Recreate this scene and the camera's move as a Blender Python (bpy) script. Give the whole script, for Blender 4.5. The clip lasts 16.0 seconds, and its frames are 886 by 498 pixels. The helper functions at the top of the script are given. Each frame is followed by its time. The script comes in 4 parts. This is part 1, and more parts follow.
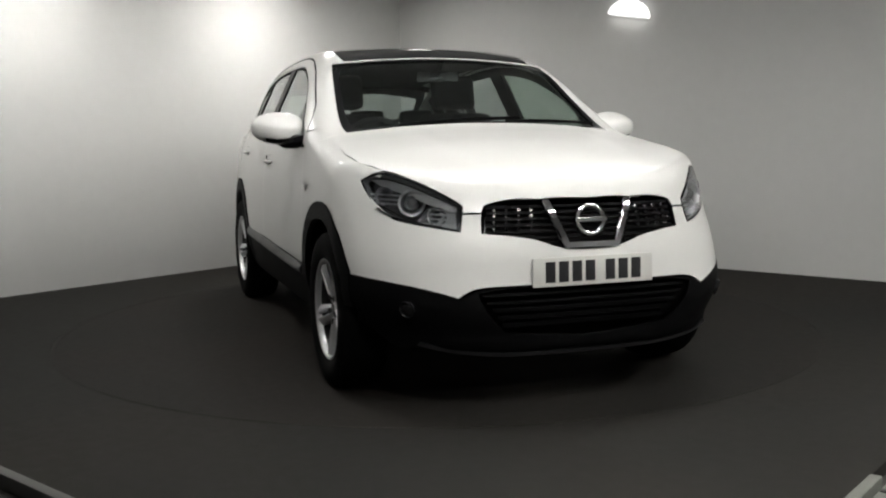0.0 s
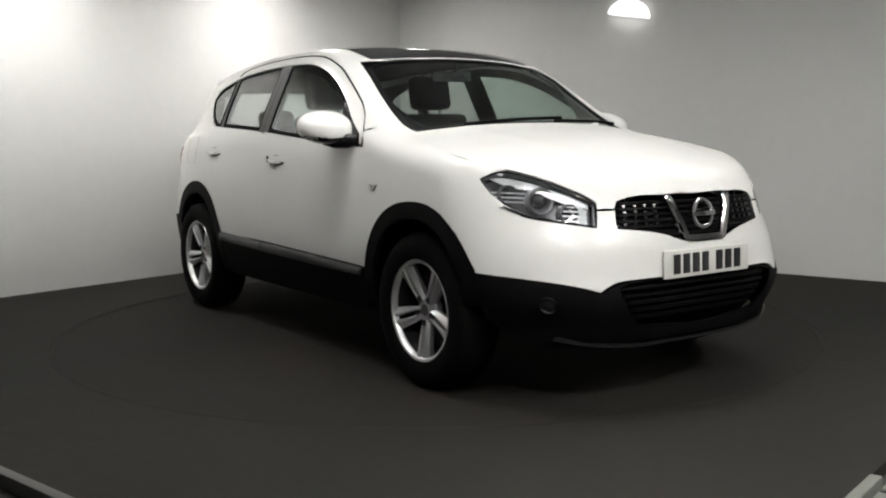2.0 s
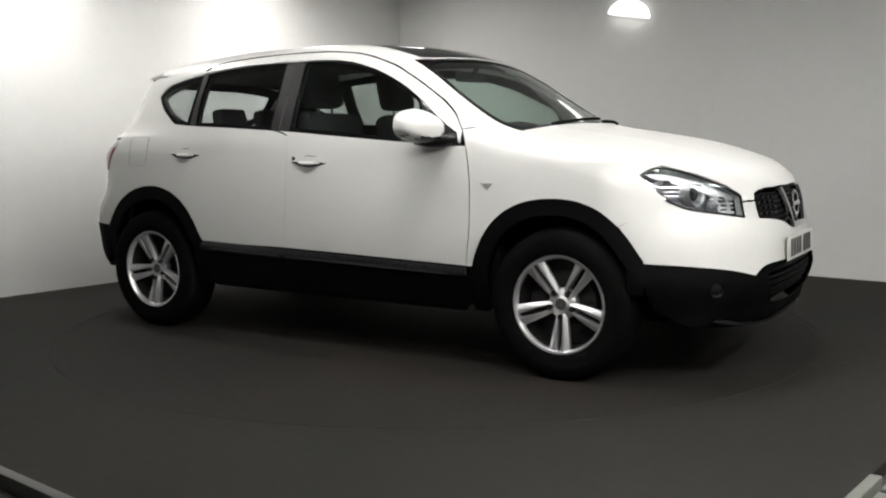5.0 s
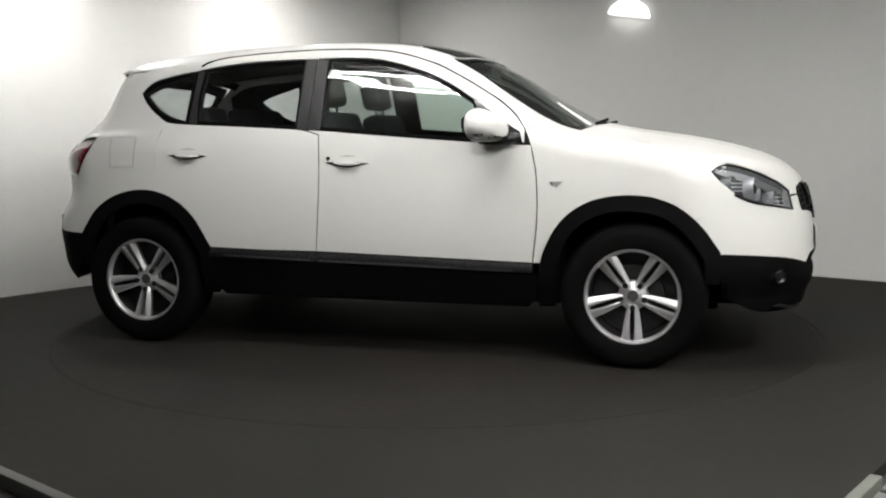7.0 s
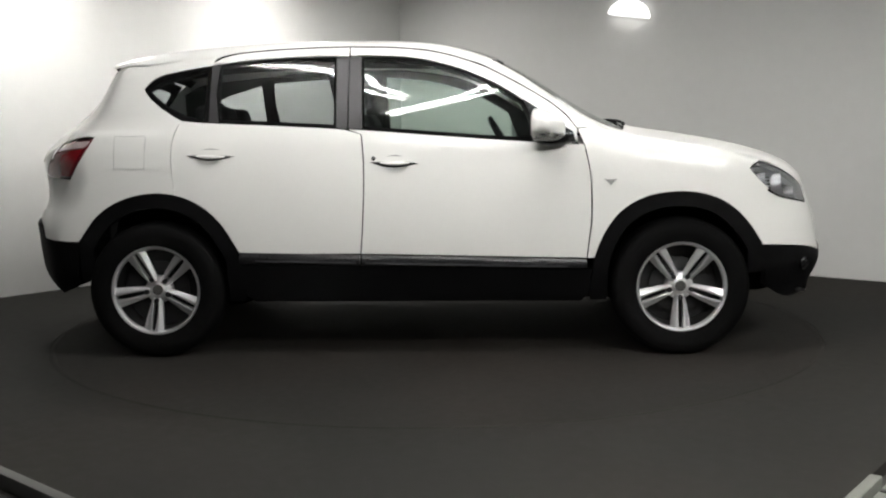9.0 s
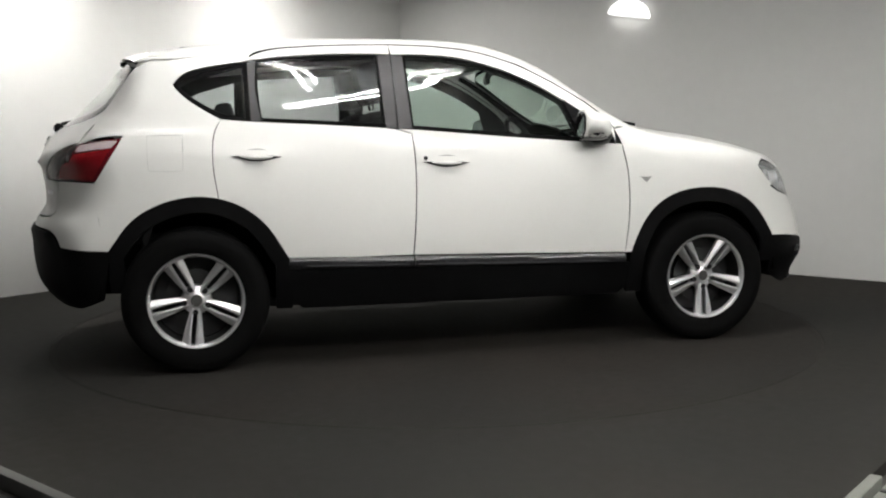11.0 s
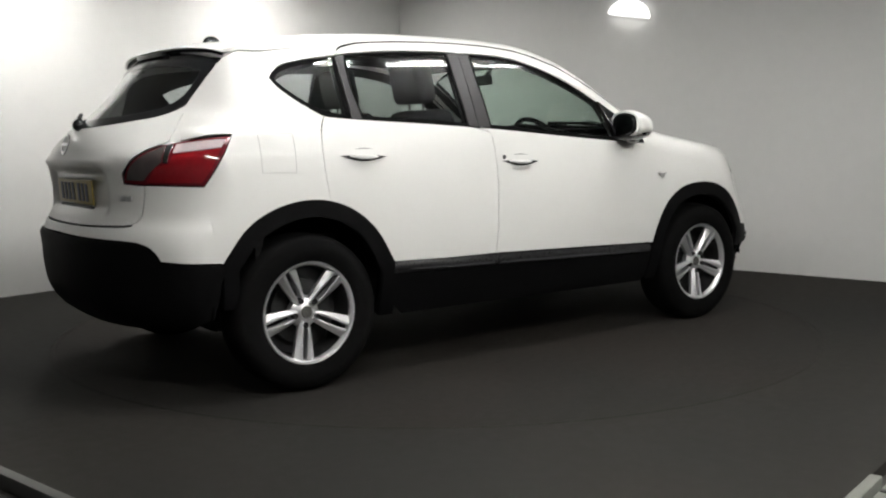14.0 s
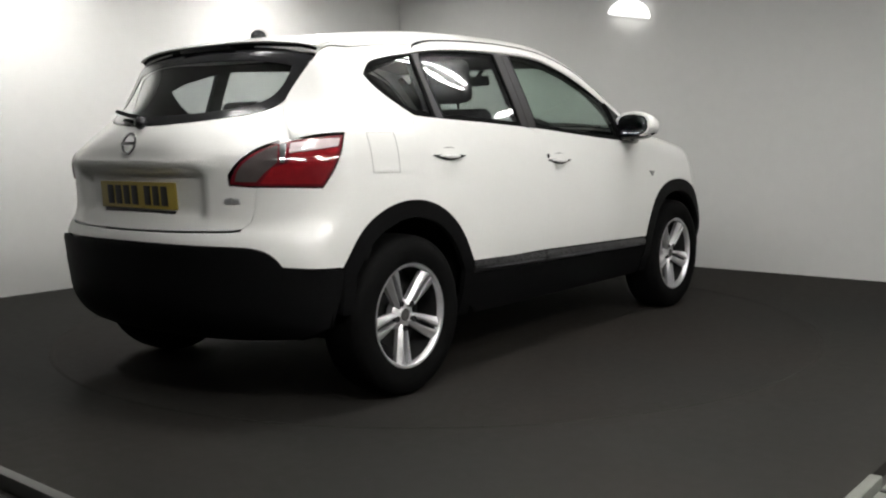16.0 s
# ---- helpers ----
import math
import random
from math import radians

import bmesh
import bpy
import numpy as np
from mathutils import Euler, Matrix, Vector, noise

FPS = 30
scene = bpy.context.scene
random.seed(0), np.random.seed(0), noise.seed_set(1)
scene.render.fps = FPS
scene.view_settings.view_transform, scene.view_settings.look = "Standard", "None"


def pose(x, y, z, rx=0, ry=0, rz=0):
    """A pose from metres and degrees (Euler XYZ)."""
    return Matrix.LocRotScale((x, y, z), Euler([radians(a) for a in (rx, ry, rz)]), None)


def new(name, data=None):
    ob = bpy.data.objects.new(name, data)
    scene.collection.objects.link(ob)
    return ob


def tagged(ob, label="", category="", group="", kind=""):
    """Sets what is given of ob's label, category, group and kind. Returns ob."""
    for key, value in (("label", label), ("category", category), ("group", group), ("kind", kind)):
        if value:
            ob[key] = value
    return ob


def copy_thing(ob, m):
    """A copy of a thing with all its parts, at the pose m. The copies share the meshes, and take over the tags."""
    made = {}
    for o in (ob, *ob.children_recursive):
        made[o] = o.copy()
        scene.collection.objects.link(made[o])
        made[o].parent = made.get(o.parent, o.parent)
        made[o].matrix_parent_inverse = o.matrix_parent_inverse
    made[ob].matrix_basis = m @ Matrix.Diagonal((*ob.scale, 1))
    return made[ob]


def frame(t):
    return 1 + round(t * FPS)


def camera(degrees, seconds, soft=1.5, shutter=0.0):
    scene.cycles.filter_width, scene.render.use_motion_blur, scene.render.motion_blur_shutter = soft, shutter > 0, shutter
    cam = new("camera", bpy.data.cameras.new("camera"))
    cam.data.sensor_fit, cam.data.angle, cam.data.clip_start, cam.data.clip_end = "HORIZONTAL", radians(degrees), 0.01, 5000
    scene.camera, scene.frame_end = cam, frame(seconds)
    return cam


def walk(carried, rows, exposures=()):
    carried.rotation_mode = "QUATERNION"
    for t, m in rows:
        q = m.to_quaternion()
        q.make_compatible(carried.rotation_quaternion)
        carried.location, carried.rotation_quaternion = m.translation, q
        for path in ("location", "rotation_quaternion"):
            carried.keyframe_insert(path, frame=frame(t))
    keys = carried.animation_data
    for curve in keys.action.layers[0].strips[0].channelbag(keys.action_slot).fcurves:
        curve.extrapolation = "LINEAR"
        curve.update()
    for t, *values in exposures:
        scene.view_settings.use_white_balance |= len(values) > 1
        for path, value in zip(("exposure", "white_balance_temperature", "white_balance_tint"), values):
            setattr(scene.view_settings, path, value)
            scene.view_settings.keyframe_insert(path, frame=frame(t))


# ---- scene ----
from mathutils.geometry import delaunay_2d_cdt

# ---- camera: it stands still before the turntable ----
cam = camera(49.63, 16.0, 2.1)
STAND = pose(0.0, -5.691, 1.089, 83.438, 0, -0.383) @ pose(0, 0, 0, 0, 0, -0.673)
walk(cam, [(0.0, STAND), (16.0, STAND)], [(0.0, -0.20), (1.5, -0.06), (4.0, 0.14), (9.0, 0.18), (12.5, 0.14), (16.0, 0.12)])

# ---- light ----
world = bpy.data.worlds.new("dim_room")
world.use_nodes = True
world.node_tree.nodes["Background"].inputs[0].default_value = (0.6, 0.62, 0.65, 1)
world.node_tree.nodes["Background"].inputs[1].default_value = 0.02
scene.world = world

CORNER = Vector((-0.35, 4.37, 0))
ALONG_L = Vector((-0.644, -0.765, 0)).normalized()
ALONG_R = Vector((0.765, -0.644, 0)).normalized()
TURN_ROOM = math.degrees(math.atan2(ALONG_R.y, ALONG_R.x))
HIGH = 2.72


def in_room(a, b, z=0.0):
    """A place a metres along the left wall and b along the right one, from the corner."""
    p = CORNER + ALONG_L * a + ALONG_R * b
    return Vector((p.x, p.y, z))


# each batten: its middle, its turn, its length and whether it is added fill with stronger tubes
TUBES = [(-0.86, -1.55, -27, 1.35, False), (0.15, -1.84, 32, 1.35, False), (1.52, -0.72, 44, 1.6, False),
         # these four are unseen, added to brighten the car's sides and the floor
         (3.2, -3.1, 50, 1.8, True), (0.1, -4.5, -40, 1.8, True), (1.6, -4.2, -40, 1.8, True), (2.7, -4.3, 50, 1.8, True)]
DOWNLIGHTS = [(in_room(2.0, 0.80, HIGH), False), (in_room(4.1, 0.80, HIGH), False), (in_room(0.8, 1.0, HIGH), True), (in_room(0.9, 5.2, HIGH), True)]


# ---- materials ----
def material(name, colour, rough=0.5, metal=0.0, coat=0.0, vary=0.08, scale=6.0, bump=0.0, bump_scale=80.0, transmission=0.0, ior=1.45,
             coat_rough=0.03, specular=0.5, emit=0.0, patches=None):
    """A surface with variation at two scales, fine relief and an uneven gloss."""
    m = bpy.data.materials.new(name)
    m.use_nodes = True
    nt = m.node_tree
    b = nt.nodes["Principled BSDF"]
    b.inputs["Metallic"].default_value = metal
    b.inputs["IOR"].default_value = ior
    b.inputs["Coat Weight"].default_value, b.inputs["Coat Roughness"].default_value = coat, coat_rough
    b.inputs["Transmission Weight"].default_value = transmission
    b.inputs["Specular IOR Level"].default_value = specular
    place = nt.nodes.new("ShaderNodeTexCoord")
    big, small = nt.nodes.new("ShaderNodeTexNoise"), nt.nodes.new("ShaderNodeTexNoise")
    big.inputs["Scale"].default_value, small.inputs["Scale"].default_value = scale, scale * 14
    big.inputs["Detail"].default_value = small.inputs["Detail"].default_value = 5
    for n in (big, small):
        nt.links.new(place.outputs["Object"], n.inputs["Vector"])
    both = nt.nodes.new("ShaderNodeMath")
    both.operation = "ADD"
    nt.links.new(big.outputs["Fac"], both.inputs[0])
    nt.links.new(small.outputs["Fac"], both.inputs[1])
    ramp = nt.nodes.new("ShaderNodeMapRange")
    ramp.inputs["From Min"].default_value, ramp.inputs["From Max"].default_value = 0.6, 1.4
    ramp.inputs["To Min"].default_value, ramp.inputs["To Max"].default_value = 1 - vary, 1 + vary
    nt.links.new(both.outputs[0], ramp.inputs["Value"])
    tint = nt.nodes.new("ShaderNodeVectorMath")
    tint.operation = "SCALE"
    tint.inputs[0].default_value = colour
    nt.links.new(ramp.outputs["Result"], tint.inputs["Scale"])
    out = tint.outputs[0]
    if patches:
        soft = nt.nodes.new("ShaderNodeTexNoise")
        soft.inputs["Scale"].default_value, soft.inputs["Detail"].default_value = patches[1], 3
        nt.links.new(place.outputs["Object"], soft.inputs["Vector"])
        edge = nt.nodes.new("ShaderNodeMapRange")
        edge.inputs["From Min"].default_value, edge.inputs["From Max"].default_value = 0.45, 0.7
        nt.links.new(soft.outputs["Fac"], edge.inputs["Value"])
        mix = nt.nodes.new("ShaderNodeMix")
        mix.data_type = "RGBA"
        nt.links.new(edge.outputs["Result"], mix.inputs["Factor"])
        nt.links.new(out, mix.inputs["A"])
        mix.inputs["B"].default_value = (*patches[0], 1)
        out = mix.outputs["Result"]
    nt.links.new(out, b.inputs["Base Color"])
    gloss = nt.nodes.new("ShaderNodeMapRange")
    gloss.inputs["To Min"].default_value, gloss.inputs["To Max"].default_value = rough * 0.88, min(1, rough * 1.12)
    nt.links.new(small.outputs["Fac"], gloss.inputs["Value"])
    nt.links.new(gloss.outputs["Result"], b.inputs["Roughness"])
    if bump:
        grain = nt.nodes.new("ShaderNodeTexNoise")
        grain.inputs["Scale"].default_value, grain.inputs["Detail"].default_value = bump_scale, 4
        nt.links.new(place.outputs["Object"], grain.inputs["Vector"])
        rel = nt.nodes.new("ShaderNodeBump")
        rel.inputs["Strength"].default_value, rel.inputs["Distance"].default_value = bump, 0.004
        nt.links.new(grain.outputs["Fac"], rel.inputs["Height"])
        nt.links.new(rel.outputs["Normal"], b.inputs["Normal"])
    if emit:
        b.inputs["Emission Color"].default_value = (*colour, 1)
        b.inputs["Emission Strength"].default_value = emit
    return m


PAINT = material("white_car_paint", (0.78, 0.78, 0.75), 0.42, coat=0.7, coat_rough=0.17, vary=0.012, scale=3)
PLASTIC = material("black_textured_plastic", (0.0036, 0.0036, 0.0038), 0.55, vary=0.25, scale=8, bump=0.12, bump_scale=500, specular=0.06)
GLOSS_BLACK = material("gloss_black_trim", (0.011, 0.011, 0.012), 0.16, vary=0.15)
SATIN_BLACK = material("satin_black_pillar_film", (0.018, 0.017, 0.018), 0.45, vary=0.12)
RUBBER = material("black_rubber", (0.0030, 0.0030, 0.0030), 0.8, vary=0.3, scale=12, bump=0.2, bump_scale=220, specular=0.07)
ALLOY = material("silver_alloy", (0.78, 0.78, 0.79), 0.38, metal=0.92, vary=0.04, scale=3)
# dark metal; in the wheels its low colour holds the shade behind the spokes
ALLOY_DARK = material("dark_metal_and_painted_shade", (0.04, 0.04, 0.04), 0.5, metal=0.8, vary=0.3, scale=20)
CHROME = material("chrome", (0.80, 0.80, 0.82), 0.09, metal=1.0, vary=0.03)
# mirror colour lowered to stand in for a dark reflected room
MIRROR = material("dim_reflection_mirror", (0.30, 0.31, 0.33), 0.04, metal=1.0, vary=0.03)
LAMP_SHELL = material("bright_lamp_shell", (0.20, 0.205, 0.215), 0.25, metal=0.35, vary=0.2, scale=35)
REFLECTOR = material("lamp_reflector", (0.52, 0.53, 0.55), 0.34, metal=1.0, vary=0.1, scale=30)
CLEAR = material("clear_lens", (0.97, 0.98, 0.98), 0.01, transmission=1.0, vary=0.0, ior=1.45)
GREEN_GLASS = material("green_tinted_glass", (0.80, 0.90, 0.85), 0.01, transmission=1.0, vary=0.0, ior=1.45)
DARK_GLASS = material("grey_tinted_glass", (0.74, 0.77, 0.77), 0.01, transmission=1.0, vary=0.0, ior=1.45)
ROOF_GLASS = material("dark_roof_glass", (0.03, 0.03, 0.032), 0.06, vary=0.05)
RED_LENS = material("red_lamp_lens", (0.19, 0.006, 0.010), 0.12, coat=1.0, vary=0.2, scale=25)
DARK_RED = material("dark_red_lamp_rim", (0.11, 0.006, 0.012), 0.15, coat=1.0, vary=0.2, scale=25)
SMOKE_LENS = material("smoky_lamp_lens", (0.065, 0.055, 0.054), 0.14, coat=1.0, vary=0.2, scale=25)
STRIPE_LENS = material("pinkish_lamp_stripe", (0.52, 0.44, 0.44), 0.12, coat=1.0, vary=0.15, scale=25)
PROJECTOR = material("dark_projector_lens", (0.03, 0.03, 0.033), 0.08, coat=1.0, vary=0.1, scale=30)
REPEATER = material("clear_repeater_lens", (0.33, 0.33, 0.32), 0.15, coat=1.0, vary=0.15, scale=25)
# grey for thin strips that paint the shade of seams and edges
GREY_SEAM = material("grey_painted_shade_line", (0.24, 0.24, 0.23), 0.8, vary=0.3, scale=30)
CLOTH = material("charcoal_seat_cloth", (0.013, 0.013, 0.014), 0.9, vary=0.25, scale=10, bump=0.3, bump_scale=400)
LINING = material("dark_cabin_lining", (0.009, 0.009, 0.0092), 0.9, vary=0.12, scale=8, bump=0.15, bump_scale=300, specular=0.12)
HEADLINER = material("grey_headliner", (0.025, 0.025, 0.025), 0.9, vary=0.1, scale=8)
PLATE_WHITE = material("white_plate", (0.62, 0.62, 0.58), 0.3, vary=0.04, scale=20)
# the yellow is browned to hold the shadow on the rear plate
PLATE_YELLOW = material("yellow_plate_with_shade", (0.32, 0.245, 0.045), 0.3, vary=0.05, scale=20)
INK = material("black_ink", (0.015, 0.015, 0.016), 0.4, vary=0.1)
FLOOR_MAT = material("charcoal_studio_floor", (0.0155, 0.0150, 0.0134), 0.8, vary=0.16, scale=1.3, bump=0.12, bump_scale=160,
                     patches=((0.020, 0.0175, 0.0148), 0.35), specular=0.12)
DISC_MAT = material("charcoal_turntable_top", (0.0150, 0.0140, 0.0125), 0.8, vary=0.18, scale=1.6, bump=0.12, bump_scale=160,
                    patches=((0.0180, 0.0150, 0.0128), 0.5), specular=0.12)
# dark colour chosen for unseen walls, to hold back bounced light
DARK_WALL = material("dark_unseen_wall_paint", (0.15, 0.15, 0.148), 0.8, vary=0.08, scale=0.8)
WALL_PAINT = material("off_white_wall_paint", (0.70, 0.70, 0.68), 0.75, vary=0.025, scale=0.8, bump=0.06, bump_scale=60, specular=0.3)
CEILING_PAINT = material("grey_ceiling_paint", (0.28, 0.28, 0.28), 0.8, vary=0.05, scale=1.0)
STEEL = material("brushed_steel", (0.06, 0.06, 0.056), 0.55, metal=0.2, vary=0.15, scale=14)
PALE_METAL = material("pale_painted_metal", (0.13, 0.135, 0.12), 0.45, vary=0.1, scale=12)
CONCRETE = material("grey_concrete", (0.035, 0.034, 0.031), 0.8, vary=0.2, scale=2.5, bump=0.3, bump_scale=90)
LAMP_BODY = material("white_lamp_housing", (0.7, 0.7, 0.7), 0.5, vary=0.03)
GLOW = material("lit_tube", (1.0, 0.985, 0.965), 0.5, vary=0.0, emit=71.0)
# tubes of the unseen battens added as fill
GLOW_FILL = material("lit_fill_tube", (1.0, 0.985, 0.955), 0.5, vary=0.0, emit=100.0)
GLOW_WASH = material("lit_downlight", (1.0, 0.98, 0.95), 0.5, vary=0.0, emit=185.0)
GLOW_SOFT = material("lit_dim_downlight", (1.0, 0.98, 0.96), 0.5, vary=0.0, emit=16.0)
GLOW_WARM = material("lit_diffuser", (1.0, 0.985, 0.96), 0.5, vary=0.0, emit=2.2)
# satin grey of the strips that paint highlights on black trim
HIGHLIGHT = material("grey_painted_highlight", (0.055, 0.055, 0.058), 0.3, vary=0.15, scale=10)
MOULD = material("satin_black_moulding", (0.016, 0.016, 0.017), 0.28, vary=0.2, scale=10)


# ---- the car's outer skin: one smooth solid, of which every panel is a piece ----
def smooth_curve(points):
    """A smooth function through (x, y) points."""
    xs, ys = (np.array(c, float) for c in zip(*points))
    d = np.diff(ys) / np.diff(xs)
    m = np.concatenate([[d[0]], (d[:-1] + d[1:]) / 2, [d[-1]]])

    def at(x):
        x = np.clip(x, xs[0], xs[-1])
        i = np.clip(np.searchsorted(xs, x) - 1, 0, len(xs) - 2)
        h = xs[i + 1] - xs[i]
        s = (x - xs[i]) / h
        return ((1 + 2 * s) * (1 - s) ** 2 * ys[i] + s * (1 - s) ** 2 * h * m[i]
                + s * s * (3 - 2 * s) * ys[i + 1] + s * s * (s - 1) * h * m[i + 1])
    return at


PROFILE = smooth_curve([(-1.9, 1.42), (-1.75, 1.478), (-1.62, 1.508), (-1.37, 1.554), (-1.1, 1.586), (-0.75, 1.612), (-0.375, 1.619),
                        (0, 1.613), (0.2, 1.594), (0.35, 1.558), (0.45, 1.523), (0.6, 1.450), (0.8, 1.325), (1.0, 1.211), (1.1, 1.170),
                        (1.2, 1.146), (1.4, 1.114), (1.67, 1.066), (1.9, 1.0), (2.0, 0.955), (2.08, 0.90), (2.16, 0.82), (2.4, 0.5)])
SECTION = smooth_curve([(0.1, 0.74), (0.2, 0.79), (0.32, 0.842), (0.42, 0.872), (0.5, 0.882), (0.6, 0.888), (0.75, 0.886), (0.87, 0.879),
                        (1.0, 0.864), (1.08, 0.850), (1.14, 0.833), (1.25, 0.789), (1.38, 0.728), (1.5, 0.670), (1.6, 0.61), (1.7, 0.54)])
PLAN = smooth_curve([(-2.2, -0.10), (-1.7, -0.036), (-1.3, -0.010), (-0.8, 0), (0.5, 0), (1.2, -0.002), (1.6, -0.006), (1.9, -0.03), (2.2, -0.09)])
CABIN = smooth_curve([(-2.0, -0.08), (-1.7, -0.055), (-1.4, -0.032), (-0.9, -0.006), (-0.4, 0), (0.3, 0), (0.8, 0.004), (1.2, 0)])
NOSE = smooth_curve([(0.1, 1.93), (0.18, 1.98), (0.25, 2.06), (0.35, 2.13), (0.45, 2.165), (0.55, 2.152), (0.65, 2.150), (0.75, 2.132),
                     (0.85, 2.110), (0.95, 2.07), (1.1, 2.0)])
NOSE_A = smooth_curve([(0.2, 0.76), (0.36, 0.60), (0.5, 0.50), (0.7, 0.535), (0.9, 0.57), (1.1, 0.58)])
NOSE_N = smooth_curve([(0.2, 4.2), (0.5, 4.0), (0.65, 3.4), (0.78, 2.9), (1.0, 2.8)])
TAIL = smooth_curve([(0.1, -1.80), (0.25, -1.92), (0.32, -2.03), (0.4, -2.095), (0.5, -2.122), (0.6, -2.126), (0.67, -2.118), (0.72, -2.10), (0.77, -2.065),
                     (0.85, -2.05), (1.0, -2.058), (1.06, -2.052), (1.12, -2.022), (1.18, -1.965), (1.22, -1.920), (1.3, -1.835), (1.4, -1.737),
                     (1.5, -1.655), (1.6, -1.58)])
TAIL_A = smooth_curve([(0.3, 0.30), (0.5, 0.325), (0.6, 0.31), (0.68, 0.315), (0.78, 0.345), (0.9, 0.39), (1.02, 0.40), (1.1, 0.45), (1.18, 0.43), (1.22, 0.42), (1.44, 0.26), (1.6, 0.22)])
TAIL_N = smooth_curve([(0.3, 2.7), (0.6, 2.6), (0.68, 2.7), (0.78, 3.1), (0.9, 3.6), (1.02, 3.6), (1.1, 2.6), (1.18, 2.0), (1.6, 2.0)])


def round_max(a, b, k):
    h = np.maximum(k - np.abs(a - b), 0) / k
    return np.maximum(a, b) + h * h * k * 0.25


def skin(x, y, z):
    """Below zero inside the car."""
    y = np.abs(y)
    up = np.clip((z - 1.02) / 0.2, 0, 1)
    side = y - (SECTION(z) + PLAN(x) + CABIN(x) * up * up * (3 - 2 * up))
    top = (z - PROFILE(x + 0.22 * y * y) + 0.03 * (y / 0.65) ** 2.2) * 0.85
    nose = x - NOSE(z) + NOSE_A(z) * (y / 0.89) ** NOSE_N(z)
    tail = TAIL(z) + TAIL_A(z) * (y / 0.87) ** TAIL_N(z) - x
    return round_max(round_max(side, top, 0.085), round_max(nose, tail, 0.05), 0.07)


def meet(o, d, far=3.0, steps=260):
    """Where rays from outside first meet the skin."""
    t = np.zeros(len(o))
    done = np.zeros(len(o), bool)
    h = far / steps
    for _ in range(steps):
        p = o + d * (t + h)[:, None]
        done |= skin(*p.T) < 0
        t = np.where(done, t, t + h)
    lo, hi = t, t + h
    for _ in range(26):
        m = (lo + hi) / 2
        inside = skin(*(o + d * m[:, None]).T) < 0
        lo, hi = np.where(inside, lo, m), np.where(inside, m, hi)
    return o + d * lo[:, None]


def normals(p, e=0.004):
    g = np.stack([skin(*(p + e * a).T) - skin(*(p - e * a).T) for a in np.eye(3)], 1)
    return g / np.linalg.norm(g, axis=1, keepdims=True)


# ---- makers ----
def mesh_of(name, verts, faces, mat, parent=None, label="", smooth=True, vertex_normals=None):
    me = bpy.data.meshes.new(name)
    me.from_pydata([tuple(map(float, v)) for v in verts], [], [tuple(map(int, f)) for f in faces])
    me.materials.append(mat)
    me.shade_smooth() if smooth else me.shade_flat()
    if vertex_normals is not None:
        me.normals_split_custom_set_from_vertices([tuple(map(float, n)) for n in vertex_normals])
    ob = new(name, me)
    ob.parent = parent
    return tagged(ob, label)


def part(name, bm, mat, parent=None, label="", crease=35):
    me = bpy.data.meshes.new(name)
    bmesh.ops.recalc_face_normals(bm, faces=bm.faces)
    bm.to_mesh(me)
    bm.free()
    me.materials.append(mat)
    me.shade_smooth()
    me.set_sharp_from_angle(angle=radians(crease))
    ob = new(name, me)
    ob.parent = parent
    return tagged(ob, label)


def rounded_box(bm, lo, hi, r=0.01, m=None, seg=2):
    """A bevelled box between two corners, set by m, in bm."""
    made = bmesh.ops.create_cube(bm, size=1)["verts"]
    for v in made:
        v.co = Vector([lo[i] + (v.co[i] + 0.5) * (hi[i] - lo[i]) for i in range(3)])
    edges = list({e for v in made for e in v.link_edges})
    got = bmesh.ops.bevel(bm, geom=edges, offset=r, segments=seg, profile=0.6, affect="EDGES") if r else {"verts": made}
    if m is not None:
        bmesh.ops.transform(bm, matrix=m, verts=list({v for v in got["verts"]} | {v for v in made if v.is_valid}))
    return bm


def box(name, lo, hi, mat, parent=None, r=0.01, m=None, label=""):
    return part(name, rounded_box(bmesh.new(), lo, hi, r, m), mat, parent, label)


def lathe(profile, axis_y, seg=48, closed=False):
    """A body of revolution about the y axis: profile of (radius, y), centred on the origin."""
    bm = bmesh.new()
    rings = []
    for k in range(seg):
        a = 2 * math.pi * k / seg
        rings.append([bm.verts.new((r * math.cos(a), y + axis_y, r * math.sin(a))) for r, y in profile])
    n = len(profile)
    for k in range(seg):
        p, q = rings[k], rings[(k + 1) % seg]
        for i in range(n if closed else n - 1):
            bm.faces.new((p[i], p[(i + 1) % n], q[(i + 1) % n], q[i]))
    return bm


def even_odd(px, py, loops):
    inside = np.zeros(len(px), bool)
    for loop in loops:
        a, b = loop, np.roll(loop, -1, 0)
        for (x0, y0), (x1, y1) in zip(a, b):
            if y0 != y1:
                inside ^= ((y0 > py) != (y1 > py)) & (px < (x1 - x0) * (py - y0) / (y1 - y0) + x0)
    return inside


def soften(points, step, passes=4, keep=33):
    """A closed outline, cut into short steps and smoothed but at its sharp corners."""
    pts = np.array(points, float)
    n = len(pts)
    out, pinned = [], []
    for i in range(n):
        a, b, c = pts[i - 1], pts[i], pts[(i + 1) % n]
        u, v = b - a, c - b
        turn = abs((math.degrees(math.atan2(v[1], v[0]) - math.atan2(u[1], u[0])) + 180) % 360 - 180)
        k = max(1, int(np.linalg.norm(v) / step + 0.5))
        for j in range(k):
            out.append(b + v * j / k)
            pinned.append(j == 0 and turn > keep)
    out, pinned = np.array(out), np.array(pinned)
    for _ in range(passes):
        mean = (np.roll(out, 1, 0) + np.roll(out, -1, 0)) / 4 + out / 2
